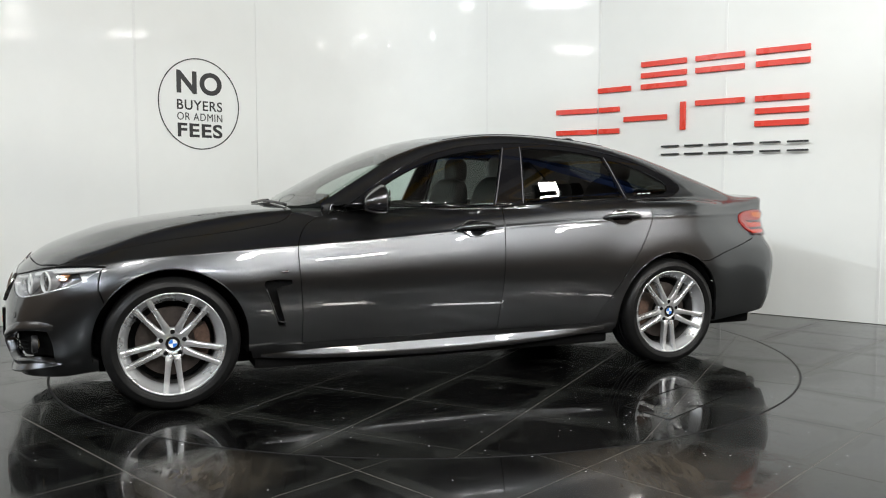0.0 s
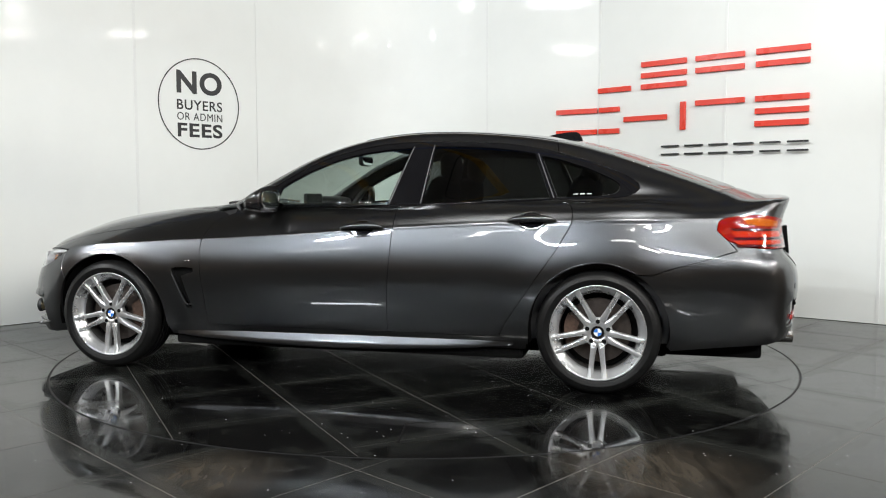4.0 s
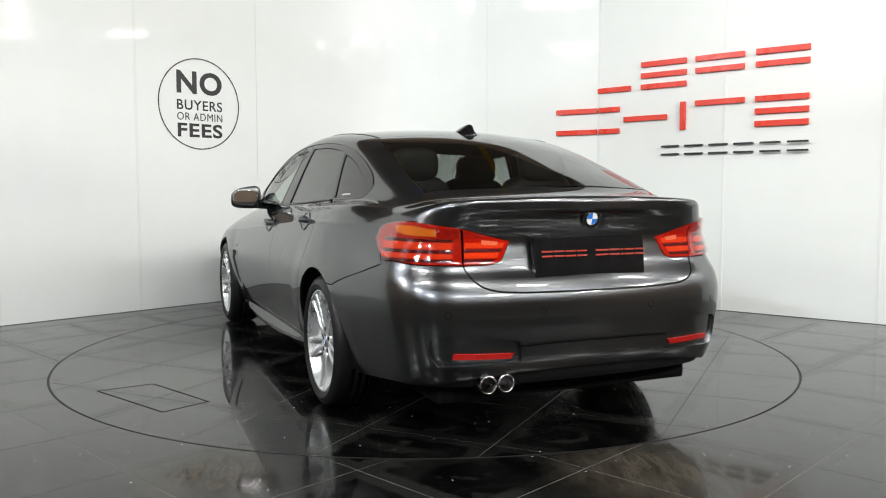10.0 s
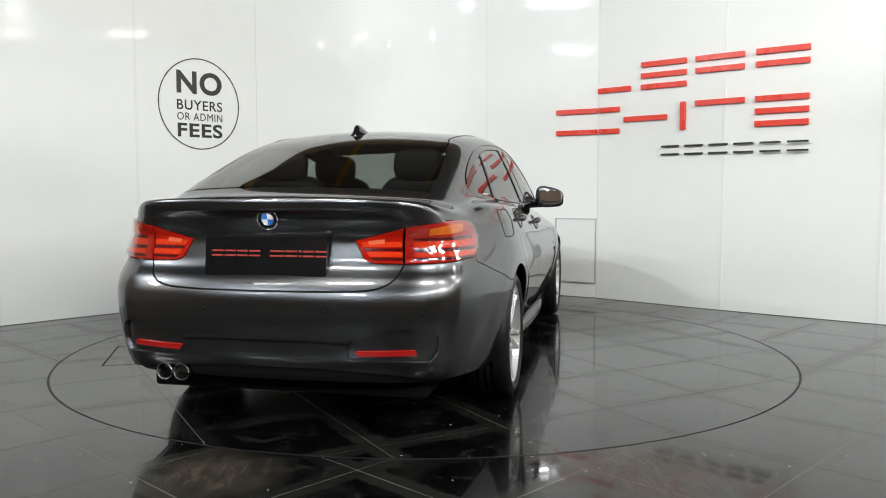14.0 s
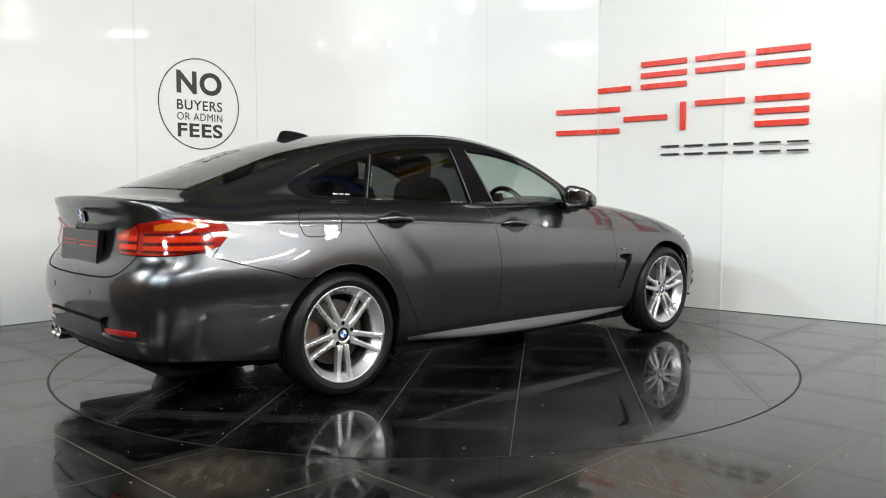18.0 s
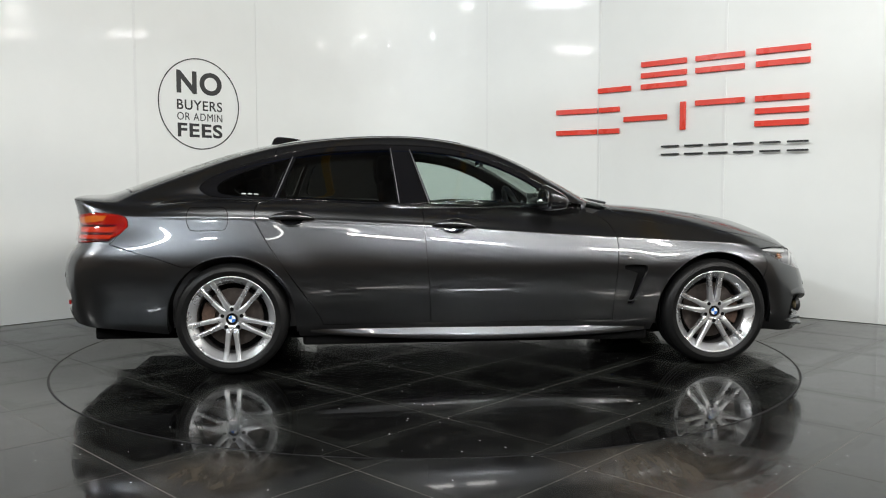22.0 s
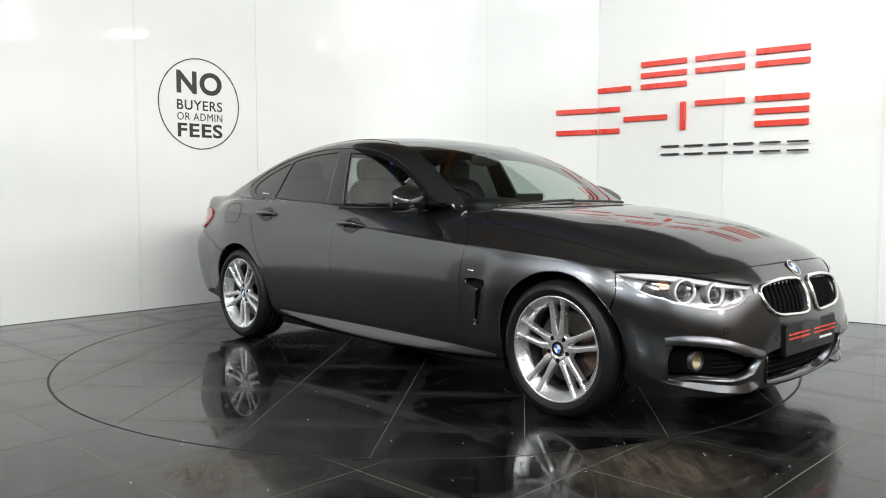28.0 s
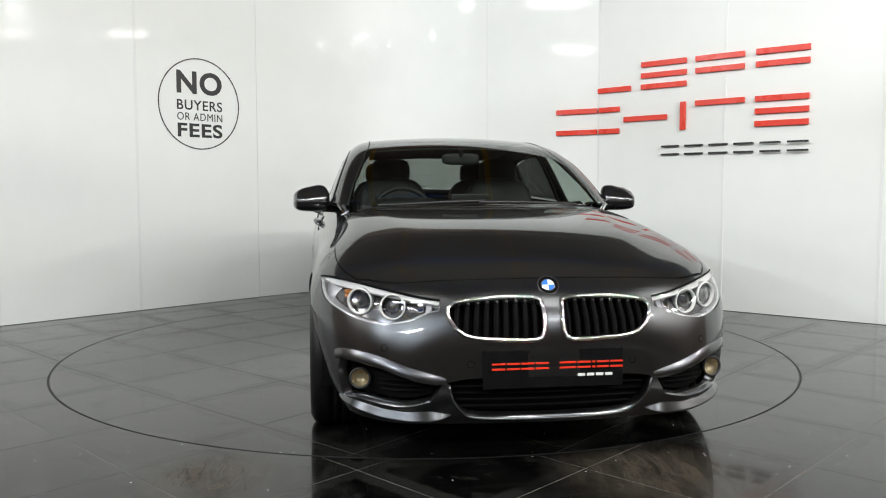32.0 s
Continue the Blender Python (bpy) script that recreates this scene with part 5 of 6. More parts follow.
    p, g = on_skin([(2.09, 0.0, 0.667)], "top")
    disc_badge(car, face_pose(p[0], (g[0] + np.array([0.2, 0, 0]))), 0.041)
    scoops = [loop(REAR_SCOOP), loop(REAR_SCOOP) * (1, -1, 1)]
    tailb = panel("rear_bumper", [LID_GAP[::-1], TAILLAMP_LOW[:4], [TAILLAMP_LOW[3], BUMPER_LINE[-1]], BUMPER_LINE[::-1], arc(-AXLE, ARCH, 122, 186), [(-1.76, 0.86, 0.25), (-1.775, 0.83, 0.225)], [(-1.775, 0.83, 0.225), (-2.1, 0.78, 0.255), (-2.26, 0.6, 0.275)], behind([(0.5, 0.30), (0.25, 0.318), (0.0, 0.322)])], "tail", P, car, mirror=True, holes=scoops, hole_depth=0.017)
    panel("diffuser", [behind([(0.0, 0.33), (0.3, 0.325), (0.52, 0.30)]), [(-2.26, 0.6, 0.28), (-2.1, 0.78, 0.26), (-1.775, 0.83, 0.23)], [(-1.775, 0.83, 0.23), (-1.80, 0.80, 0.215)], [(-1.80, 0.80, 0.215), (-2.1, 0.74, 0.24), (-2.25, 0.5, 0.24), (-2.3, 0.0, 0.24)]], "tail", M_BLACK, car, mirror=True, lift=-0.02, depth=0)
    bead("bumper_slit", behind([(0.345, 0.430), (0.2, 0.436), (0.0, 0.437), (-0.2, 0.436), (-0.345, 0.430)]), "tail", 0.010, M_DARK, tailb, 1, -0.002)
    for f in (False, True):
        s = -1 if f else 1
        panel("bumper_scoop", REAR_SCOOP, "tail", P, tailb, flip=f, lift=-0.017, gap=-0.004, depth=0)
        panel("reflector", [behind([(0.365, 0.397), (0.60, 0.402)]), behind([(0.60, 0.402), (0.607, 0.381)]), behind([(0.607, 0.381), (0.38, 0.376)]), behind([(0.38, 0.376), (0.365, 0.397)])], "tail", M_TAIL_DULL, tailb, flip=f, lift=-0.002, depth=0.012, gap=0, label="red plastic reflector strip")
        build_tail_lamp(car, f, s)
        build_head_lamp(car, f, s)
        # near-black sheets inside the skin; the cabin's shade is put into their colour
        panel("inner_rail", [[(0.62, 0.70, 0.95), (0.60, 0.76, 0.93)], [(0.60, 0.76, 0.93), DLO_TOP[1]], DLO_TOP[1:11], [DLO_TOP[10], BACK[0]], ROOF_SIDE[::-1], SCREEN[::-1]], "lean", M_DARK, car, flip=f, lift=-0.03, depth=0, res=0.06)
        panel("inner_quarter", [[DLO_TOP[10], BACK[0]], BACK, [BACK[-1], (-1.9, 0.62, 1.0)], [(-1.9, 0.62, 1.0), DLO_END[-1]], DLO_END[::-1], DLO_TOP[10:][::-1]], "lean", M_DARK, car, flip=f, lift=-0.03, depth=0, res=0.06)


def build_tail_lamp(car, f, s):
    lamp = panel("tail_lamp", [TAILLAMP, [TAILLAMP[-1], TAILLAMP_LOW[0]], TAILLAMP_LOW], "tail", M_TAIL, car, flip=f, lift=0.004, depth=0.02, swell=0.006, label="red rear lamp with amber cell and dark bars")
    panel("amber_cell", [[(-2.12, 0.768, 0.892), (-2.18, 0.71, 0.894), (-2.245, 0.63, 0.882)], [(-2.245, 0.63, 0.882), (-2.25, 0.63, 0.852)], [(-2.25, 0.63, 0.852), (-2.18, 0.715, 0.853), (-2.13, 0.762, 0.862)], [(-2.13, 0.762, 0.862), (-2.12, 0.768, 0.892)]], "tail", M_AMBER, lamp, flip=f, lift=0.012, depth=0.004)
    for z0, z1, m in ((0.842, 0.829, M_TAIL_DEEP), (0.826, 0.800, M_TAIL_LIGHT), (0.797, 0.785, M_TAIL_DEEP), (0.782, 0.764, M_TAIL_LIGHT), (0.761, 0.752, M_TAIL_DEEP)):
        panel("lamp_bar", [[(-2.06, 0.80, z0), (-2.17, 0.735, z0), (-2.285, 0.585, z0)], [(-2.285, 0.585, z0), (-2.285, 0.585, z1)], [(-2.285, 0.585, z1), (-2.17, 0.735, z1), (-2.08, 0.80, z1)], [(-2.08, 0.80, z1), (-2.06, 0.80, z0)]], "tail", m, lamp, flip=f, lift=0.0115 if m is M_TAIL_LIGHT else 0.0105, depth=0.004, gap=0.0, res=0.04)
    panel("lens", [TAILLAMP, [TAILLAMP[-1], TAILLAMP_LOW[0]], TAILLAMP_LOW], "tail", M_LENS, lamp, flip=f, lift=0.012, depth=0.0, swell=0.007, gap=0.003, label="clear outer lens")
    inner = panel("boot_lamp", [TAILLAMP_IN, [TAILLAMP_IN[-1], behind([(0.41, 0.76)])[0]], behind([(0.41, 0.76), (0.445, 0.742), (0.57, 0.738)]), behind([(0.57, 0.738), (0.578, 0.883)])], "tail", M_TAIL, car, flip=f, lift=0.003, depth=0.02, swell=0.005, label="red inner rear lamp on the boot lid")
    for z0, z1, y1, m in ((0.826, 0.805, 0.40, M_TAIL_LIGHT), (0.800, 0.790, 0.41, M_TAIL_DEEP), (0.786, 0.766, 0.425, M_TAIL_LIGHT), (0.762, 0.753, 0.44, M_TAIL_DEEP)):
        panel("lamp_bar", [behind([(0.57, z0), (y1, z0)]), behind([(y1, z0), (y1 + 0.01, z1)]), behind([(y1 + 0.01, z1), (0.57, z1)]), behind([(0.57, z1), (0.57, z0)])], "tail", m, inner, flip=f, lift=0.0095, depth=0.004, gap=0.0, res=0.04)
    panel("clear_cell", [behind([(0.50, 0.838), (0.43, 0.830)]), behind([(0.43, 0.830), (0.435, 0.814)]), behind([(0.435, 0.814), (0.50, 0.818)]), behind([(0.50, 0.818), (0.50, 0.838)])], "tail", M_TAIL_PALE, inner, flip=f, lift=0.0105, depth=0.004, gap=0.0, res=0.04)


def build_head_lamp(car, f, s):
    lamp = empty("head_lamp")
    lamp.parent = car
    lamp["label"] = "clear head lamp with twin ringed projectors"
    around = [LAMP, [LAMP[-1], LAMP_LOW[0]], LAMP_LOW]
    panel("lens", around, "nose", M_LENS, lamp, flip=f, depth=0.0, res=0.028)
    ring = loop(around)
    p, g = on_skin(ring, "nose")
    back = p + g * -0.01 + np.array([-0.055, 0, 0])
    me = bpy.data.meshes.new("lamp_housing")
    n = len(p)
    vs = np.vstack([p - g * 0.004, back]) * (1, s, 1)
    fs = [[k, (k + 1) % n, n + (k + 1) % n, n + k] for k in range(n)] + [list(range(n, 2 * n))]
    me.from_pydata(vs.tolist(), [], fs)
    me.materials.append(M_REFLECTOR)
    h = new("lamp_housing", me)
    h.parent = lamp
    panel("lamp_back", around, "nose", M_LAMPDARK, lamp, flip=f, depth=0.0, res=0.03, lift=-0.045, gap=0.012)
    top = np.array(LAMP)
    low = top + np.array([(0.012, -0.004, -0.006), (0.004, 0.0, -0.022), (0.004, 0.0, -0.023), (0.004, 0.0, -0.020), (0.003, 0.0, -0.016), (0.0, 0.006, -0.014)])
    panel("daylight_brow", [[tuple(q) for q in top], [tuple(top[-1]), tuple(low[-1])], [tuple(q) for q in low[::-1]], [tuple(low[0]), tuple(top[0])]], "nose", M_HALO, lamp, flip=f, lift=-0.010, depth=0.012, gap=0.002, res=0.03, label="white daylight strip over the lamps")
    for y, z, r, yaw in ((0.715, 0.611, 0.050, 26), (0.590, 0.597, 0.048, 13)):
        q, g = on_skin(ahead([(y, z)]), "nose")
        m = Matrix.Translation(Vector(q[0] * (1, s, 1)) + Vector((-0.034, 0, 0))) @ pose(0, 0, 0, 0, 0, -90 + s * yaw)
        bm = bmesh.new()
        lathe(bm, [(r * 1.02, -0.04), (r * 1.02, 0.002)], 32)
        o = part("lamp_barrel", bm, M_LAMPGREY, lamp, smooth=True)
        o.matrix_local = m
        bm = bmesh.new()
        lathe(bm, [(r * 1.02, 0.0), (r * 1.02, 0.006), (r * 0.98, 0.010), (r * 0.92, 0.009), (r * 0.88, -0.004)], 32)
        o = part("lamp_ring", bm, M_HALO, lamp, "white daylight ring", True)
        o.matrix_local = m
        bm = bmesh.new()
        lathe(bm, [(r * 0.83, -0.004), (r * 0.78, -0.018), (r * 0.64, -0.022)], 32)
        o = part("lamp_bezel", bm, M_CHROME, lamp, smooth=True)
        o.matrix_local = m
        bm = bmesh.new()
        lathe(bm, [(r * 0.66, -0.024), (r * 0.58, -0.006), (r * 0.36, 0.004), (0.0, 0.008)], 32)
        o = part("projector", bm, M_BULB, lamp, smooth=True)
        o.matrix_local = m
        bm = bmesh.new()
        box(bm, -r * 0.9, r * 0.9, -0.014, -0.010, -r * 0.30, -r * 0.16, 0.001)
        o = part("lamp_vane", bm, M_CHROME, lamp)
        o.matrix_local = m
    for k in range(2):
        y, z = 0.818 - 0.004 * k, 0.664 - 0.016 * k
        panel("indicator", [ahead([(y, z), (y - 0.034, z + 0.001)]), ahead([(y - 0.034, z + 0.001), (y - 0.037, z - 0.012)]), ahead([(y - 0.037, z - 0.012), (y - 0.005, z - 0.013)]), ahead([(y - 0.005, z - 0.013), (y, z)])], "nose", M_INDICATOR, lamp, flip=f, lift=-0.028 - 0.004 * k, depth=0.01, gap=0.0, res=0.03)
    bead("lamp_edge", LAMP_LOW[1:], "nose", 0.0065, M_REFLECTOR, lamp, s, -0.012)
    bead("lamp_seal", LAMP, "nose", 0.0035, M_DARK, lamp, s, 0.000)
    for k in range(3):
        y = 0.505 - 0.030 * k
        panel("lamp_fin", [ahead([(y, 0.628 - 0.004 * k), (y - 0.022, 0.626 - 0.004 * k)]), ahead([(y - 0.022, 0.626 - 0.004 * k), (y - 0.022, 0.596)]), ahead([(y - 0.022, 0.596), (y, 0.588)]), ahead([(y, 0.588), (y, 0.628 - 0.004 * k)])], "nose", M_LAMPGREY if k % 2 else M_CHROME, lamp, flip=f, lift=-0.022 - 0.003 * k, depth=0.01, gap=0.0, res=0.03)


def spoke(bm, angle, side):
    """One of a pair of spokes, from the hub out to the rim."""
    rs = [0.045, 0.062, 0.080, 0.105, 0.14, 0.18, 0.212, 0.233]
    half = [0.021, 0.019, 0.0165, 0.0140, 0.0130, 0.0130, 0.0140, 0.0155]
    off = [0.010, 0.0155, 0.0190, 0.0225, 0.0265, 0.0305, 0.0340, 0.0360]
    top = [0.079, 0.084, 0.088, 0.090, 0.091, 0.093, 0.099, 0.104]
    c, s = math.cos(angle), math.sin(angle)
    rows = []
    for r, h, o, y in zip(rs, half, off, top):
        row = []
        for t, d in ((-h, 0.036), (-h, 0.007 if side > 0 else 0.002), (-h * 0.45, 0.0), (h * 0.45, 0.0), (h, 0.007 if side < 0 else 0.002), (h, 0.036)):
            w = side * o + t
            row.append(bm.verts.new((r * c - w * s, y - d, r * s + w * c)))
        rows.append(row)
    for A, B in zip(rows[:-1], rows[1:]):
        for j in range(6):
            bm.faces.new((A[j], A[(j + 1) % 6], B[(j + 1) % 6], B[j]))
    bm.faces.new(rows[0])
    bm.faces.new(rows[-1][::-1])


def build_wheel(car, x, y, out, phase):
    w = empty("wheel")
    w.parent = car
    w["label"] = "silver alloy wheel with five double spokes"
    w.matrix_local = pose(x, y, HUB, 0, 0, 0 if out > 0 else 180)
    R = HUB - 0.002
    bm = bmesh.new()
    lathe(bm, [(0.232, -0.105), (0.243, -0.110), (0.27, -0.117), (R - 0.022, -0.110), (R - 0.006, -0.094), (R - 0.001, -0.075), (R, -0.05), (R, -0.047), (R - 0.006, -0.046), (R - 0.006, -0.040), (R, -0.039), (R, -0.012), (R - 0.006, -0.011), (R - 0.006, -0.004), (R, -0.003), (R, 0.022), (R - 0.006, 0.023), (R - 0.006, 0.030), (R, 0.031), (R, 0.05), (R - 0.001, 0.075), (R - 0.006, 0.094), (R - 0.016, 0.106), (R - 0.028, 0.113), (0.275, 0.1165), (0.272, 0.1185), (0.268, 0.1165), (0.255, 0.114), (0.247, 0.110), (0.243, 0.105), (0.236, 0.098)], 72)
    part("tyre", bm, M_RUBBER, w, smooth=True)
    bm = bmesh.new()
    lathe(bm, [(0.234, -0.10), (0.20, -0.09), (0.198, 0.03), (0.1985, 0.045)], 72)
    part("barrel", bm, M_BARREL, w, "grey inner rim barrel", True)
    bm = bmesh.new()
    lathe(bm, [(0.1985, 0.0455), (0.203, 0.066), (0.214, 0.072), (0.219, 0.086), (0.231, 0.091), (0.234, 0.1035), (0.2425, 0.107), (0.2445, 0.102), (0.240, 0.098)], 72)
    rim = part("rim", bm, M_ALLOY, w, smooth=True)
    for k in range(5):
        a = phase + k * 2 * math.pi / 5
        for side in (-1, 1):
            bm = bmesh.new()
            spoke(bm, a, side)
            bmesh.ops.recalc_face_normals(bm, faces=bm.faces)
            bmesh.ops.bevel(bm, geom=[e for e in bm.edges if e.calc_face_angle(0) > 0.5], offset=0.002, segments=1, affect="EDGES")
            part("spoke", bm, M_ALLOY, w, smooth=False)
    bm = bmesh.new()
    lathe(bm, [(0.074, 0.045), (0.076, 0.070), (0.070, 0.079), (0.056, 0.082), (0.036, 0.081), (0.034, 0.078), (0.0, 0.078)], 48)
    hub = part("hub", bm, M_ALLOY, w, smooth=True)
    for k in range(5):
        a = phase + (k + 0.5) * 2 * math.pi / 5
        bm = bmesh.new()
        lathe(bm, [(0.0, 0.0825), (0.0105, 0.0825), (0.0115, 0.0805), (0.0115, 0.075)], 16)
        bmesh.ops.translate(bm, verts=bm.verts, vec=(0.055 * math.cos(a), 0, 0.055 * math.sin(a)))
        part("bolt", bm, M_DARK, hub)
    disc_badge(w, pose(0, 0.0785, 0), 0.033)
    bm = bmesh.new()
    lathe(bm, [(0.06, 0.0), (0.165, 0.0), (0.165, -0.024), (0.06, -0.024)], 48)
    part("brake_disc", bm, M_STEEL, w, smooth=False)
    bm = bmesh.new()
    lathe(bm, [(0.0, -0.03), (0.196, -0.03), (0.196, -0.035)], 40)
    part("back_plate", bm, M_DARK, w)
    bm = bmesh.new()
    prism(bm, [(0.175 * math.cos(t), 0.175 * math.sin(t)) for t in np.linspace(-0.5, 0.5, 9)] + [(0.105 * math.cos(t), 0.105 * math.sin(t)) for t in np.linspace(0.45, -0.45, 7)], -0.022, 0.035, Matrix.Rotation(radians(180 if x > 0 else 0), 4, "Y") @ Matrix.Rotation(radians(90), 4, "X"))
    part("caliper", bm, M_RUST, w)
    bm = bmesh.new()
    tube(bm, [(0.205 * math.cos(phase + 2.2), 0.07, 0.205 * math.sin(phase + 2.2)), (0.200 * math.cos(phase + 2.2), 0.10, 0.200 * math.sin(phase + 2.2))], 0.004, 8)
    part("valve", bm, M_BLACK, w)
    return w


def blob(bm, centre, size, power=0.55, n=20, m=20):
    """A rounded block (superellipsoid)."""
    def sp(v, e):
        return math.copysign(abs(v) ** e, v)
    rows = []
    for i in range(m + 1):
        a = -math.pi / 2 + math.pi * i / m
        rows.append([bm.verts.new((centre[0] + size[0] * sp(math.cos(a), power) * sp(math.cos(b), power), centre[1] + size[1] * sp(math.cos(a), power) * sp(math.sin(b), power), centre[2] + size[2] * sp(math.sin(a), power))) for b in [2 * math.pi * k / n for k in range(n)]])
    for A, B in zip(rows[:-1], rows[1:]):
        for k in range(n):
            bm.faces.new((A[k], A[(k + 1) % n], B[(k + 1) % n], B[k]))
    bmesh.ops.remove_doubles(bm, verts=bm.verts, dist=1e-5)
    bmesh.ops.recalc_face_normals(bm, faces=bm.faces)


def build_mirror(car, s):
    mir = empty("door_mirror")
    mir.parent = car
    mir["label"] = "grey and black door mirror with a silver strip"
    mir.matrix_local = pose(0.40, s * 0.897, 0.992, 0, 0, s * -12)
    for name, mat, keep in (("cap", M_PAINT, 1), ("lower_shell", M_GLOSS, -1)):
        bm = bmesh.new()
        blob(bm, (0, 0, 0.0), (0.082, 0.098, 0.080), 0.50, 32, 28)
        for v in bm.verts:
            v.co.z = -0.055 + (v.co.z + 0.055) * (1.0 - 0.45 * max(0.0, min(1.0, (v.co.x + 0.01) / 0.10)))
            if v.co.x < -0.02:
                v.co.x = -0.02 + (v.co.x + 0.02) * 0.35
            v.co.z = -0.055 + (v.co.z + 0.055) * (1.0 - 0.36 * max(0.0, min(1.0, (s * v.co.y + 0.118) / 0.236)) ** 1.8)
        bmesh.ops.bisect_plane(bm, geom=bm.verts[:] + bm.edges[:] + bm.faces[:], plane_co=(0, 0, -0.022), plane_no=(0, 0, keep), clear_inner=True)
        part(name, bm, mat, mir, smooth=True)
    bm = bmesh.new()
    line = [(0.079 * math.cos(a) if math.cos(a) > 0 else 0.04 * math.cos(a), s * 0.097 * math.sin(a), -0.024) for a in np.linspace(-0.9, 1.5, 14)]
    tube(bm, line, 0.0032, 6)
    part("lamp_strip", bm, M_REFLECTOR, mir, "silver turn lamp strip", True)
    bm = bmesh.new()
    blob(bm, (-0.049, 0, -0.006), (0.003, 0.080, 0.052), 0.6)
    part("mirror_glass", bm, M_MIRROR, mir, smooth=True)
    bm = bmesh.new()
    tube(bm, [(0.01, -s * 0.02, -0.045), (0.015, -s * 0.08, -0.058), (0.03, -s * 0.13, -0.062), (0.04, -s * 0.17, -0.06)], [0.03, 0.022, 0.022, 0.03], 10)
    part("arm", bm, M_GLOSS, mir, smooth=True)


def build_fittings(car):
    for s in (1, -1):
        build_mirror(car, s)
    # aerial fin
    p, g = on_skin([(-1.20, 0, 1.34)], "top")
    z0 = float(p[0][2])
    bm = bmesh.new()
    rows = []
    for x, h, w in ((-1.045, 0.0, 0.012), (-1.07, 0.010, 0.030), (-1.11, 0.024, 0.038), (-1.16, 0.038, 0.040), (-1.20, 0.048, 0.037), (-1.225, 0.051, 0.031), (-1.243, 0.044, 0.029), (-1.258, 0.018, 0.031), (-1.265, 0.0, 0.032)):
        zb = float(from_uv(np.array([[x, 0.0]]), "top")[0][2]) - 0.004
        rows.append([bm.verts.new((x, w, zb)), bm.verts.new((x, w * 0.45, zb + h * 0.6)), bm.verts.new((x, w * 0.16, zb + h + 0.004)), bm.verts.new((x, -w * 0.16, zb + h + 0.004)), bm.verts.new((x, -w * 0.45, zb + h * 0.6)), bm.verts.new((x, -w, zb))])
    for A, B in zip(rows[:-1], rows[1:]):
        for j in range(5):
            bm.faces.new((A[j], A[j + 1], B[j + 1], B[j]))
    bm.faces.new(rows[0])
    bm.faces.new(rows[-1])
    bmesh.ops.recalc_face_normals(bm, faces=bm.faces)
    part("aerial_fin", bm, M_GLOSS, car, smooth=True)
    # tail pipes, on the left
    for y in (0.474, 0.396):
        bm = bmesh.new()
        lathe(bm, [(0.031, 0.16), (0.032, -0.004), (0.035, -0.008), (0.0365, 0.0), (0.037, 0.10)], 32)
        o = part("tail_pipe", bm, M_PIPE, car, "round chrome tail pipe", True)
        o.matrix_local = pose(-2.378, y, 0.275, 0, 0, -90)
        bm = bmesh.new()
        lathe(bm, [(0.031, 0.05), (0.0, 0.05)], 24)
        o2 = part("pipe_inside", bm, M_DARK, o)
    # wipers
    for y0, y1, x1 in ((-0.55, 0.02, 0.80), (-0.02, 0.52, 0.76)):
        line = [(0.83 - 0.02 * k / 6 - 0.03 * abs(y0 + (y1 - y0) * k / 6) ** 2, y0 + (y1 - y0) * k / 6, 0.95) for k in range(7)]
        bead("wiper", line, "top", 0.008, M_BLACK, car, 1, 0.012, n=6)
    bead("cowl", [(0.83, y, 0.95) for y in np.linspace(-0.66, 0.66, 15)], "top", 0.02, M_BLACK, car, 1, -0.018, n=8)
    # number plates without writing that can be read
    for name, m, w, h, rows in (("front_plate", pose(2.178, 0.0, 0.380, 0, 0, 90), 0.53, 0.142, True), ("rear_plate", pose(-2.380, 0.010, 0.767, -6, 0, -90), 0.525, 0.155, False)):
        bm = bmesh.new()
        box(bm, -w / 2, w / 2, -0.006, 0.022, -h / 2, h / 2, 0.003)
        plate = part(name, bm, M_PLATE, car, "black plate with red bars")
        plate.matrix_local = m
        x = -w * 0.44
        for k, wide in enumerate((0.05, 0.048, 0.048, 0.048, -0.03, 0.062, 0.05, 0.012, 0.046, 0.048)):
            if wide > 0:
                for dz in (0.013, -0.006):
                    bm = bmesh.new()
                    box(bm, x, x + wide, -0.0085, -0.005, dz - 0.0034 + 0.008, dz + 0.0034 + 0.008, 0.0008)
                    part("bar", bm, M_RED if rows else M_PLATE_RED, plate)
            x += abs(wide) + 0.006
        if rows:
            for k in range(4):
                bm = bmesh.new()
                box(bm, 0.09 + 0.035 * k, 0.118 + 0.035 * k, -0.0085, -0.005, -0.031, -0.021, 0.0006)
                part("bar", bm, M_WHITE, plate)
    # linings that close the wheel arches and the underside
    for x in (AXLE, -AXLE):
        for s in (1, -1):
            bm = bmesh.new()
            ang = np.linspace(radians(-12), radians(192), 26)
            a = [bm.verts.new((x + 0.356 * math.cos(t), s * 0.845, HUB + 0.356 * math.sin(t))) for t in ang]
            b = [bm.verts.new((x + 0.356 * math.cos(t), s * 0.50, HUB + 0.356 * math.sin(t))) for t in ang]
            c = bm.verts.new((x, s * 0.50, HUB))
            for k in range(25):
                bm.faces.new((a[k], a[k + 1], b[k + 1], b[k]))
                bm.faces.new((b[k], b[k + 1], c))
            part("arch_liner", bm, M_DARK, car)
    bm = bmesh.new()
    box(bm, -1.02, 1.02, -0.79, 0.79, 0.145, 0.27, 0.02)
    box(bm, 1.70, 2.02, -0.60, 0.60, 0.155, 0.30, 0.02)
    box(bm, -2.22, -1.70, -0.62, 0.62, 0.17, 0.33, 0.02)
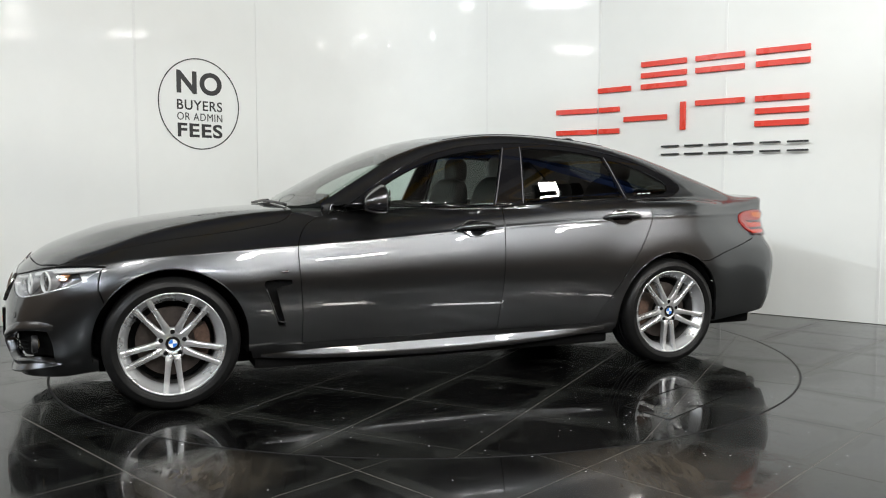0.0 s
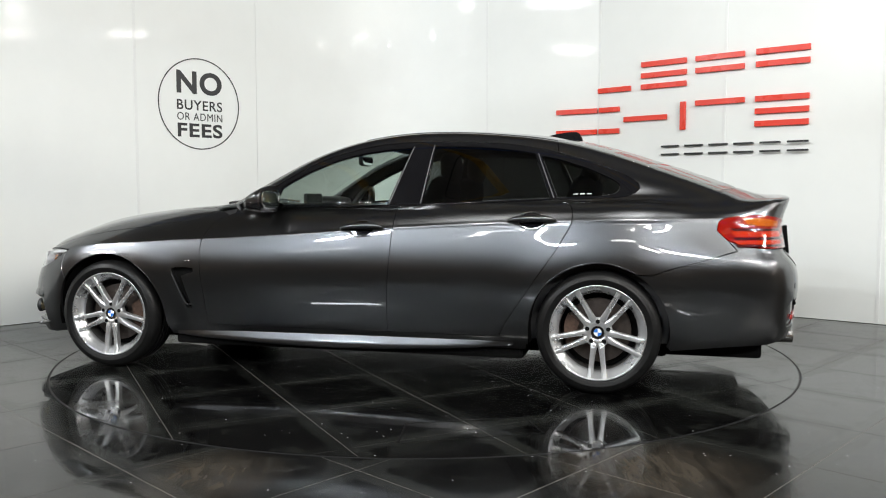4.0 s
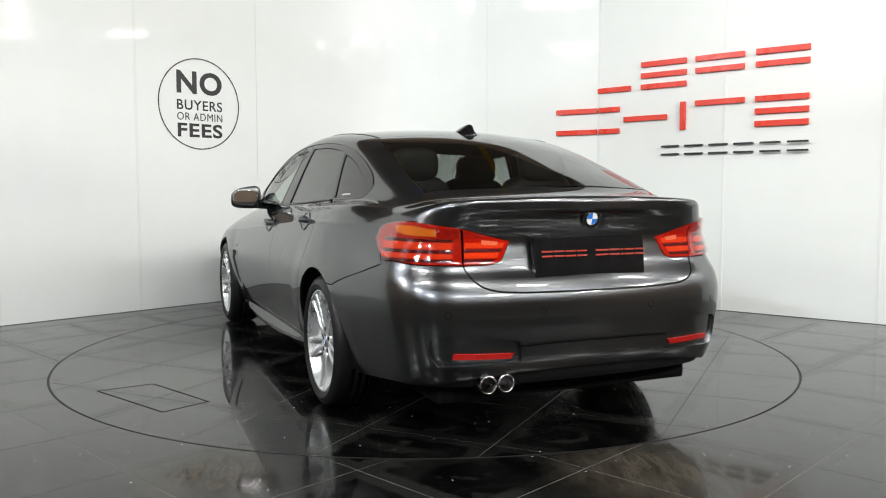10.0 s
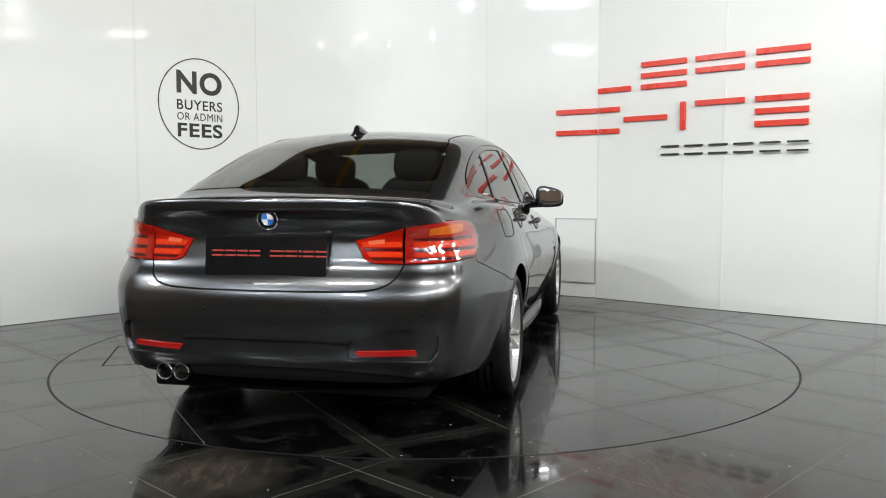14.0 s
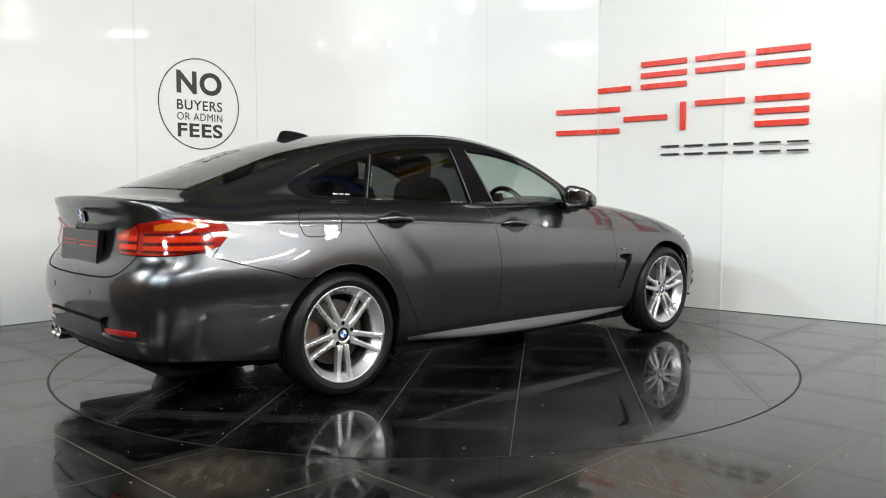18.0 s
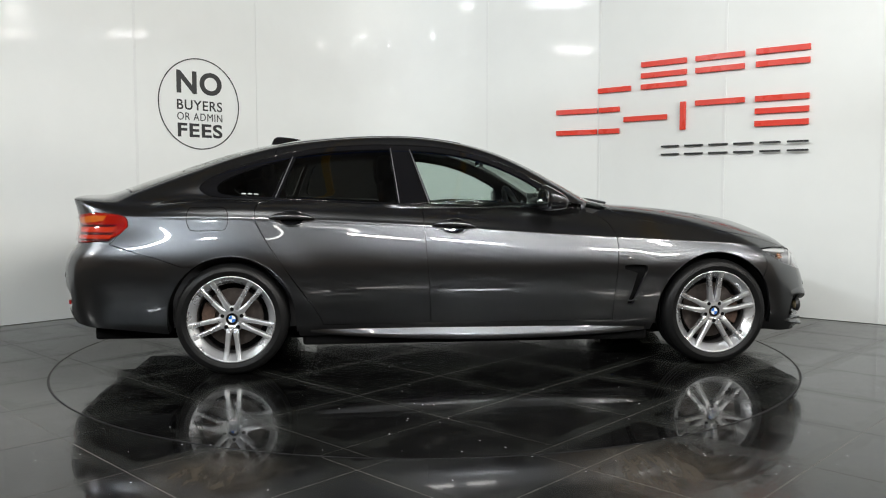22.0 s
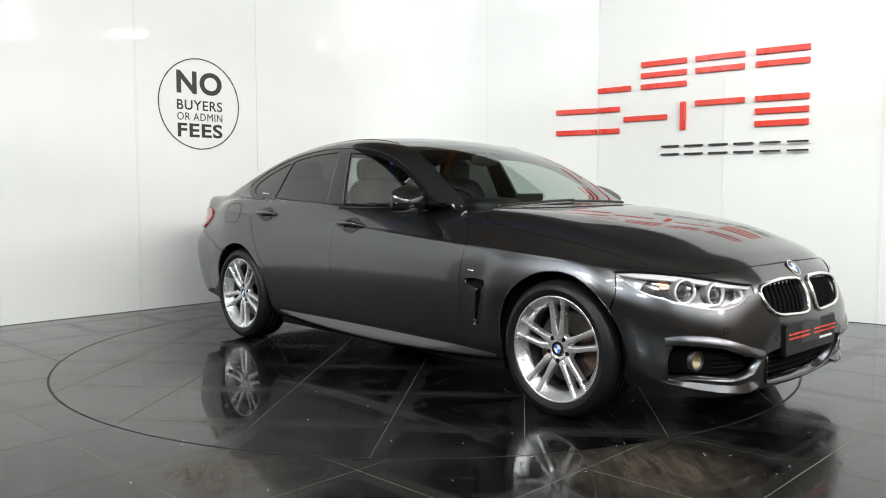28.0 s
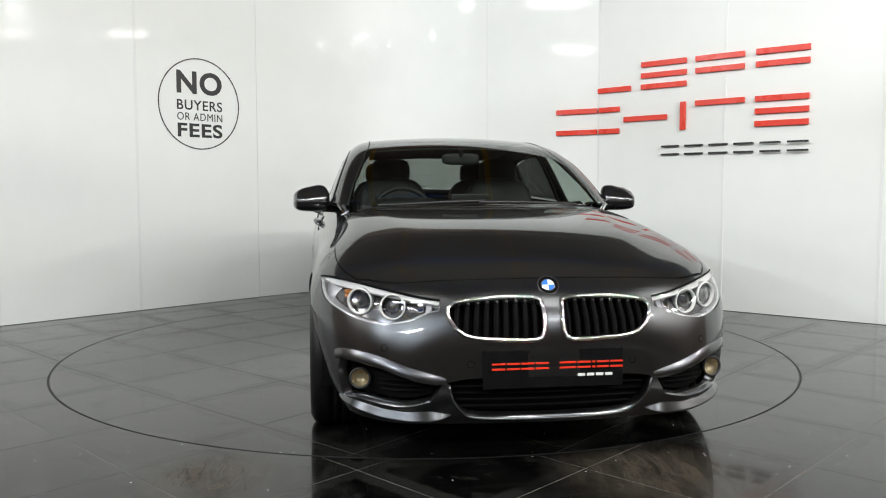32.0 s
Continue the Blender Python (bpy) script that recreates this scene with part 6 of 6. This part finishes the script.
    box(bm, 1.0, 1.75, -0.60, 0.60, 0.15, 0.62, 0.02)
    box(bm, -1.75, -1.0, -0.60, 0.60, 0.155, 0.55, 0.02)
    part("underbody", bm, M_DARK, car)


def build_seat(car, x, y, name="front_seat"):
    seat = empty(name)
    seat.parent = car
    seat["label"] = "black leather seat"
    seat.matrix_local = pose(x, y, 0)
    bm = bmesh.new()
    blob(bm, (0.08, 0, 0.46), (0.27, 0.25, 0.10), 0.5)
    part("cushion", bm, M_SEAT, seat, smooth=True)
    bm = bmesh.new()
    blob(bm, (0, 0, 0.30), (0.075, 0.235, 0.33), 0.5)
    bmesh.ops.transform(bm, matrix=pose(-0.14, 0, 0.50, 0, -14, 0), verts=bm.verts)
    part("backrest", bm, M_SEAT, seat, smooth=True)
    bm = bmesh.new()
    blob(bm, (-0.315, 0, 1.165), (0.05, 0.13, 0.085), 0.6)
    part("headrest", bm, M_SEAT, seat, smooth=True)
    for d in (0.05, -0.05):
        bm = bmesh.new()
        tube(bm, [(-0.29, d, 1.03), (-0.312, d, 1.12)], 0.006, 8)
        part("post", bm, M_CHROME, seat)


def build_cabin(car):
    bm = bmesh.new()
    box(bm, -1.75, 0.70, -0.735, -0.70, 0.25, 0.90)
    box(bm, -1.75, 0.70, 0.70, 0.735, 0.25, 0.90)
    box(bm, 0.70, 0.76, -0.66, 0.66, 0.25, 0.86)
    box(bm, -1.78, -1.72, -0.70, 0.70, 0.25, 0.95)
    part("cabin_tub", bm, M_CLOTH, car)
    bm = bmesh.new()
    box(bm, -2.08, -1.45, -0.60, 0.60, 0.93, 0.955, 0.01)
    part("parcel_shelf", bm, M_CLOTH, car)
    bm = bmesh.new()
    sec = [(0.80, 0.60), (0.80, 0.905), (0.70, 0.925), (0.50, 0.925), (0.40, 0.90), (0.36, 0.84), (0.40, 0.72), (0.45, 0.60)]
    prism(bm, sec, -0.65, 0.65, Matrix.Rotation(radians(90), 4, "X"))
    dash = part("dashboard", bm, M_SEAT, car)
    bm = bmesh.new()
    box(bm, 0.47, 0.50, -0.12, 0.12, 0.945, 1.015, 0.008)
    part("screen", bm, M_BLACK, dash)
    bm = bmesh.new()
    blob(bm, (0.52, -0.37, 0.94), (0.13, 0.19, 0.055), 0.6)
    part("dial_hood", bm, M_SEAT, dash, smooth=True)
    wheel = empty("steering_wheel")
    wheel.parent = car
    wheel.matrix_local = pose(0.30, -0.37, 0.885, 0, 66, 0)
    bm = bmesh.new()
    tube(bm, [(0.178 * math.cos(a), 0.178 * math.sin(a), 0) for a in np.linspace(0, 2 * math.pi, 32, endpoint=False)], 0.016, 10, True)
    part("wheel_rim", bm, M_SEAT, wheel, smooth=True)
    bm = bmesh.new()
    blob(bm, (0, 0, 0.01), (0.065, 0.075, 0.03), 0.7)
    part("wheel_boss", bm, M_SEAT, wheel, smooth=True)
    for a in (0, math.pi / 2, -math.pi / 2):
        bm = bmesh.new()
        tube(bm, [(0.05 * math.cos(a), 0.05 * math.sin(a), 0), (0.17 * math.cos(a), 0.17 * math.sin(a), 0)], 0.013, 8)
        part("wheel_spoke", bm, M_SEAM, wheel)
    for y in (0.37, -0.37):
        build_seat(car, -0.22, y)
        build_seat(car, -1.02, y, "rear_seat")
    bm = bmesh.new()
    blob(bm, (-1.32, 0, 0.62), (0.10, 0.62, 0.33), 0.4)
    part("rear_backrest", bm, M_SEAT, car, smooth=True)
    bm = bmesh.new()
    blob(bm, (0.12, 0.0, 1.225), (0.014, 0.115, 0.036), 0.5)
    m = part("interior_mirror", bm, M_BLACK, car, smooth=True)
    bm = bmesh.new()
    tube(bm, [(0.13, 0, 1.24), (0.15, 0, 1.275)], 0.012, 8)
    part("mirror_stalk", bm, M_BLACK, m)
    bm = bmesh.new()
    blob(bm, (0.106, 0.0, 1.225), (0.004, 0.105, 0.030), 0.5)
    part("mirror_face", bm, M_MIRROR, m, smooth=True)


def build_car():
    car = empty("car")
    tagged(car, "dark grey metallic four-door coupe parked on the turntable", "car")
    build_skin(car)
    build_fittings(car)
    build_cabin(car)
    for x, s, ph in ((AXLE, 1, -90), (-AXLE, 1, -90), (AXLE, -1, 90), (-AXLE, -1, -90)):
        build_wheel(car, x, s * 0.775, s, radians(ph))
    return car


build_wall()
build_floor()
build_hall()
build_signs()
turntable = build_turntable()
M_TABLE_TILE.node_tree.nodes["laid"].object = turntable
car = build_car()


def motions():
    at = Matrix.Translation((CAR_X, CAR_Y, 0.0))
    walk(turntable, [(t, pose(0, 0, 0, 0, 0, a)) for t, a in TURN])
    walk(car, [(t, pose(0, 0, 0, 0, 0, a) @ at) for t, a in TURN])


motions()
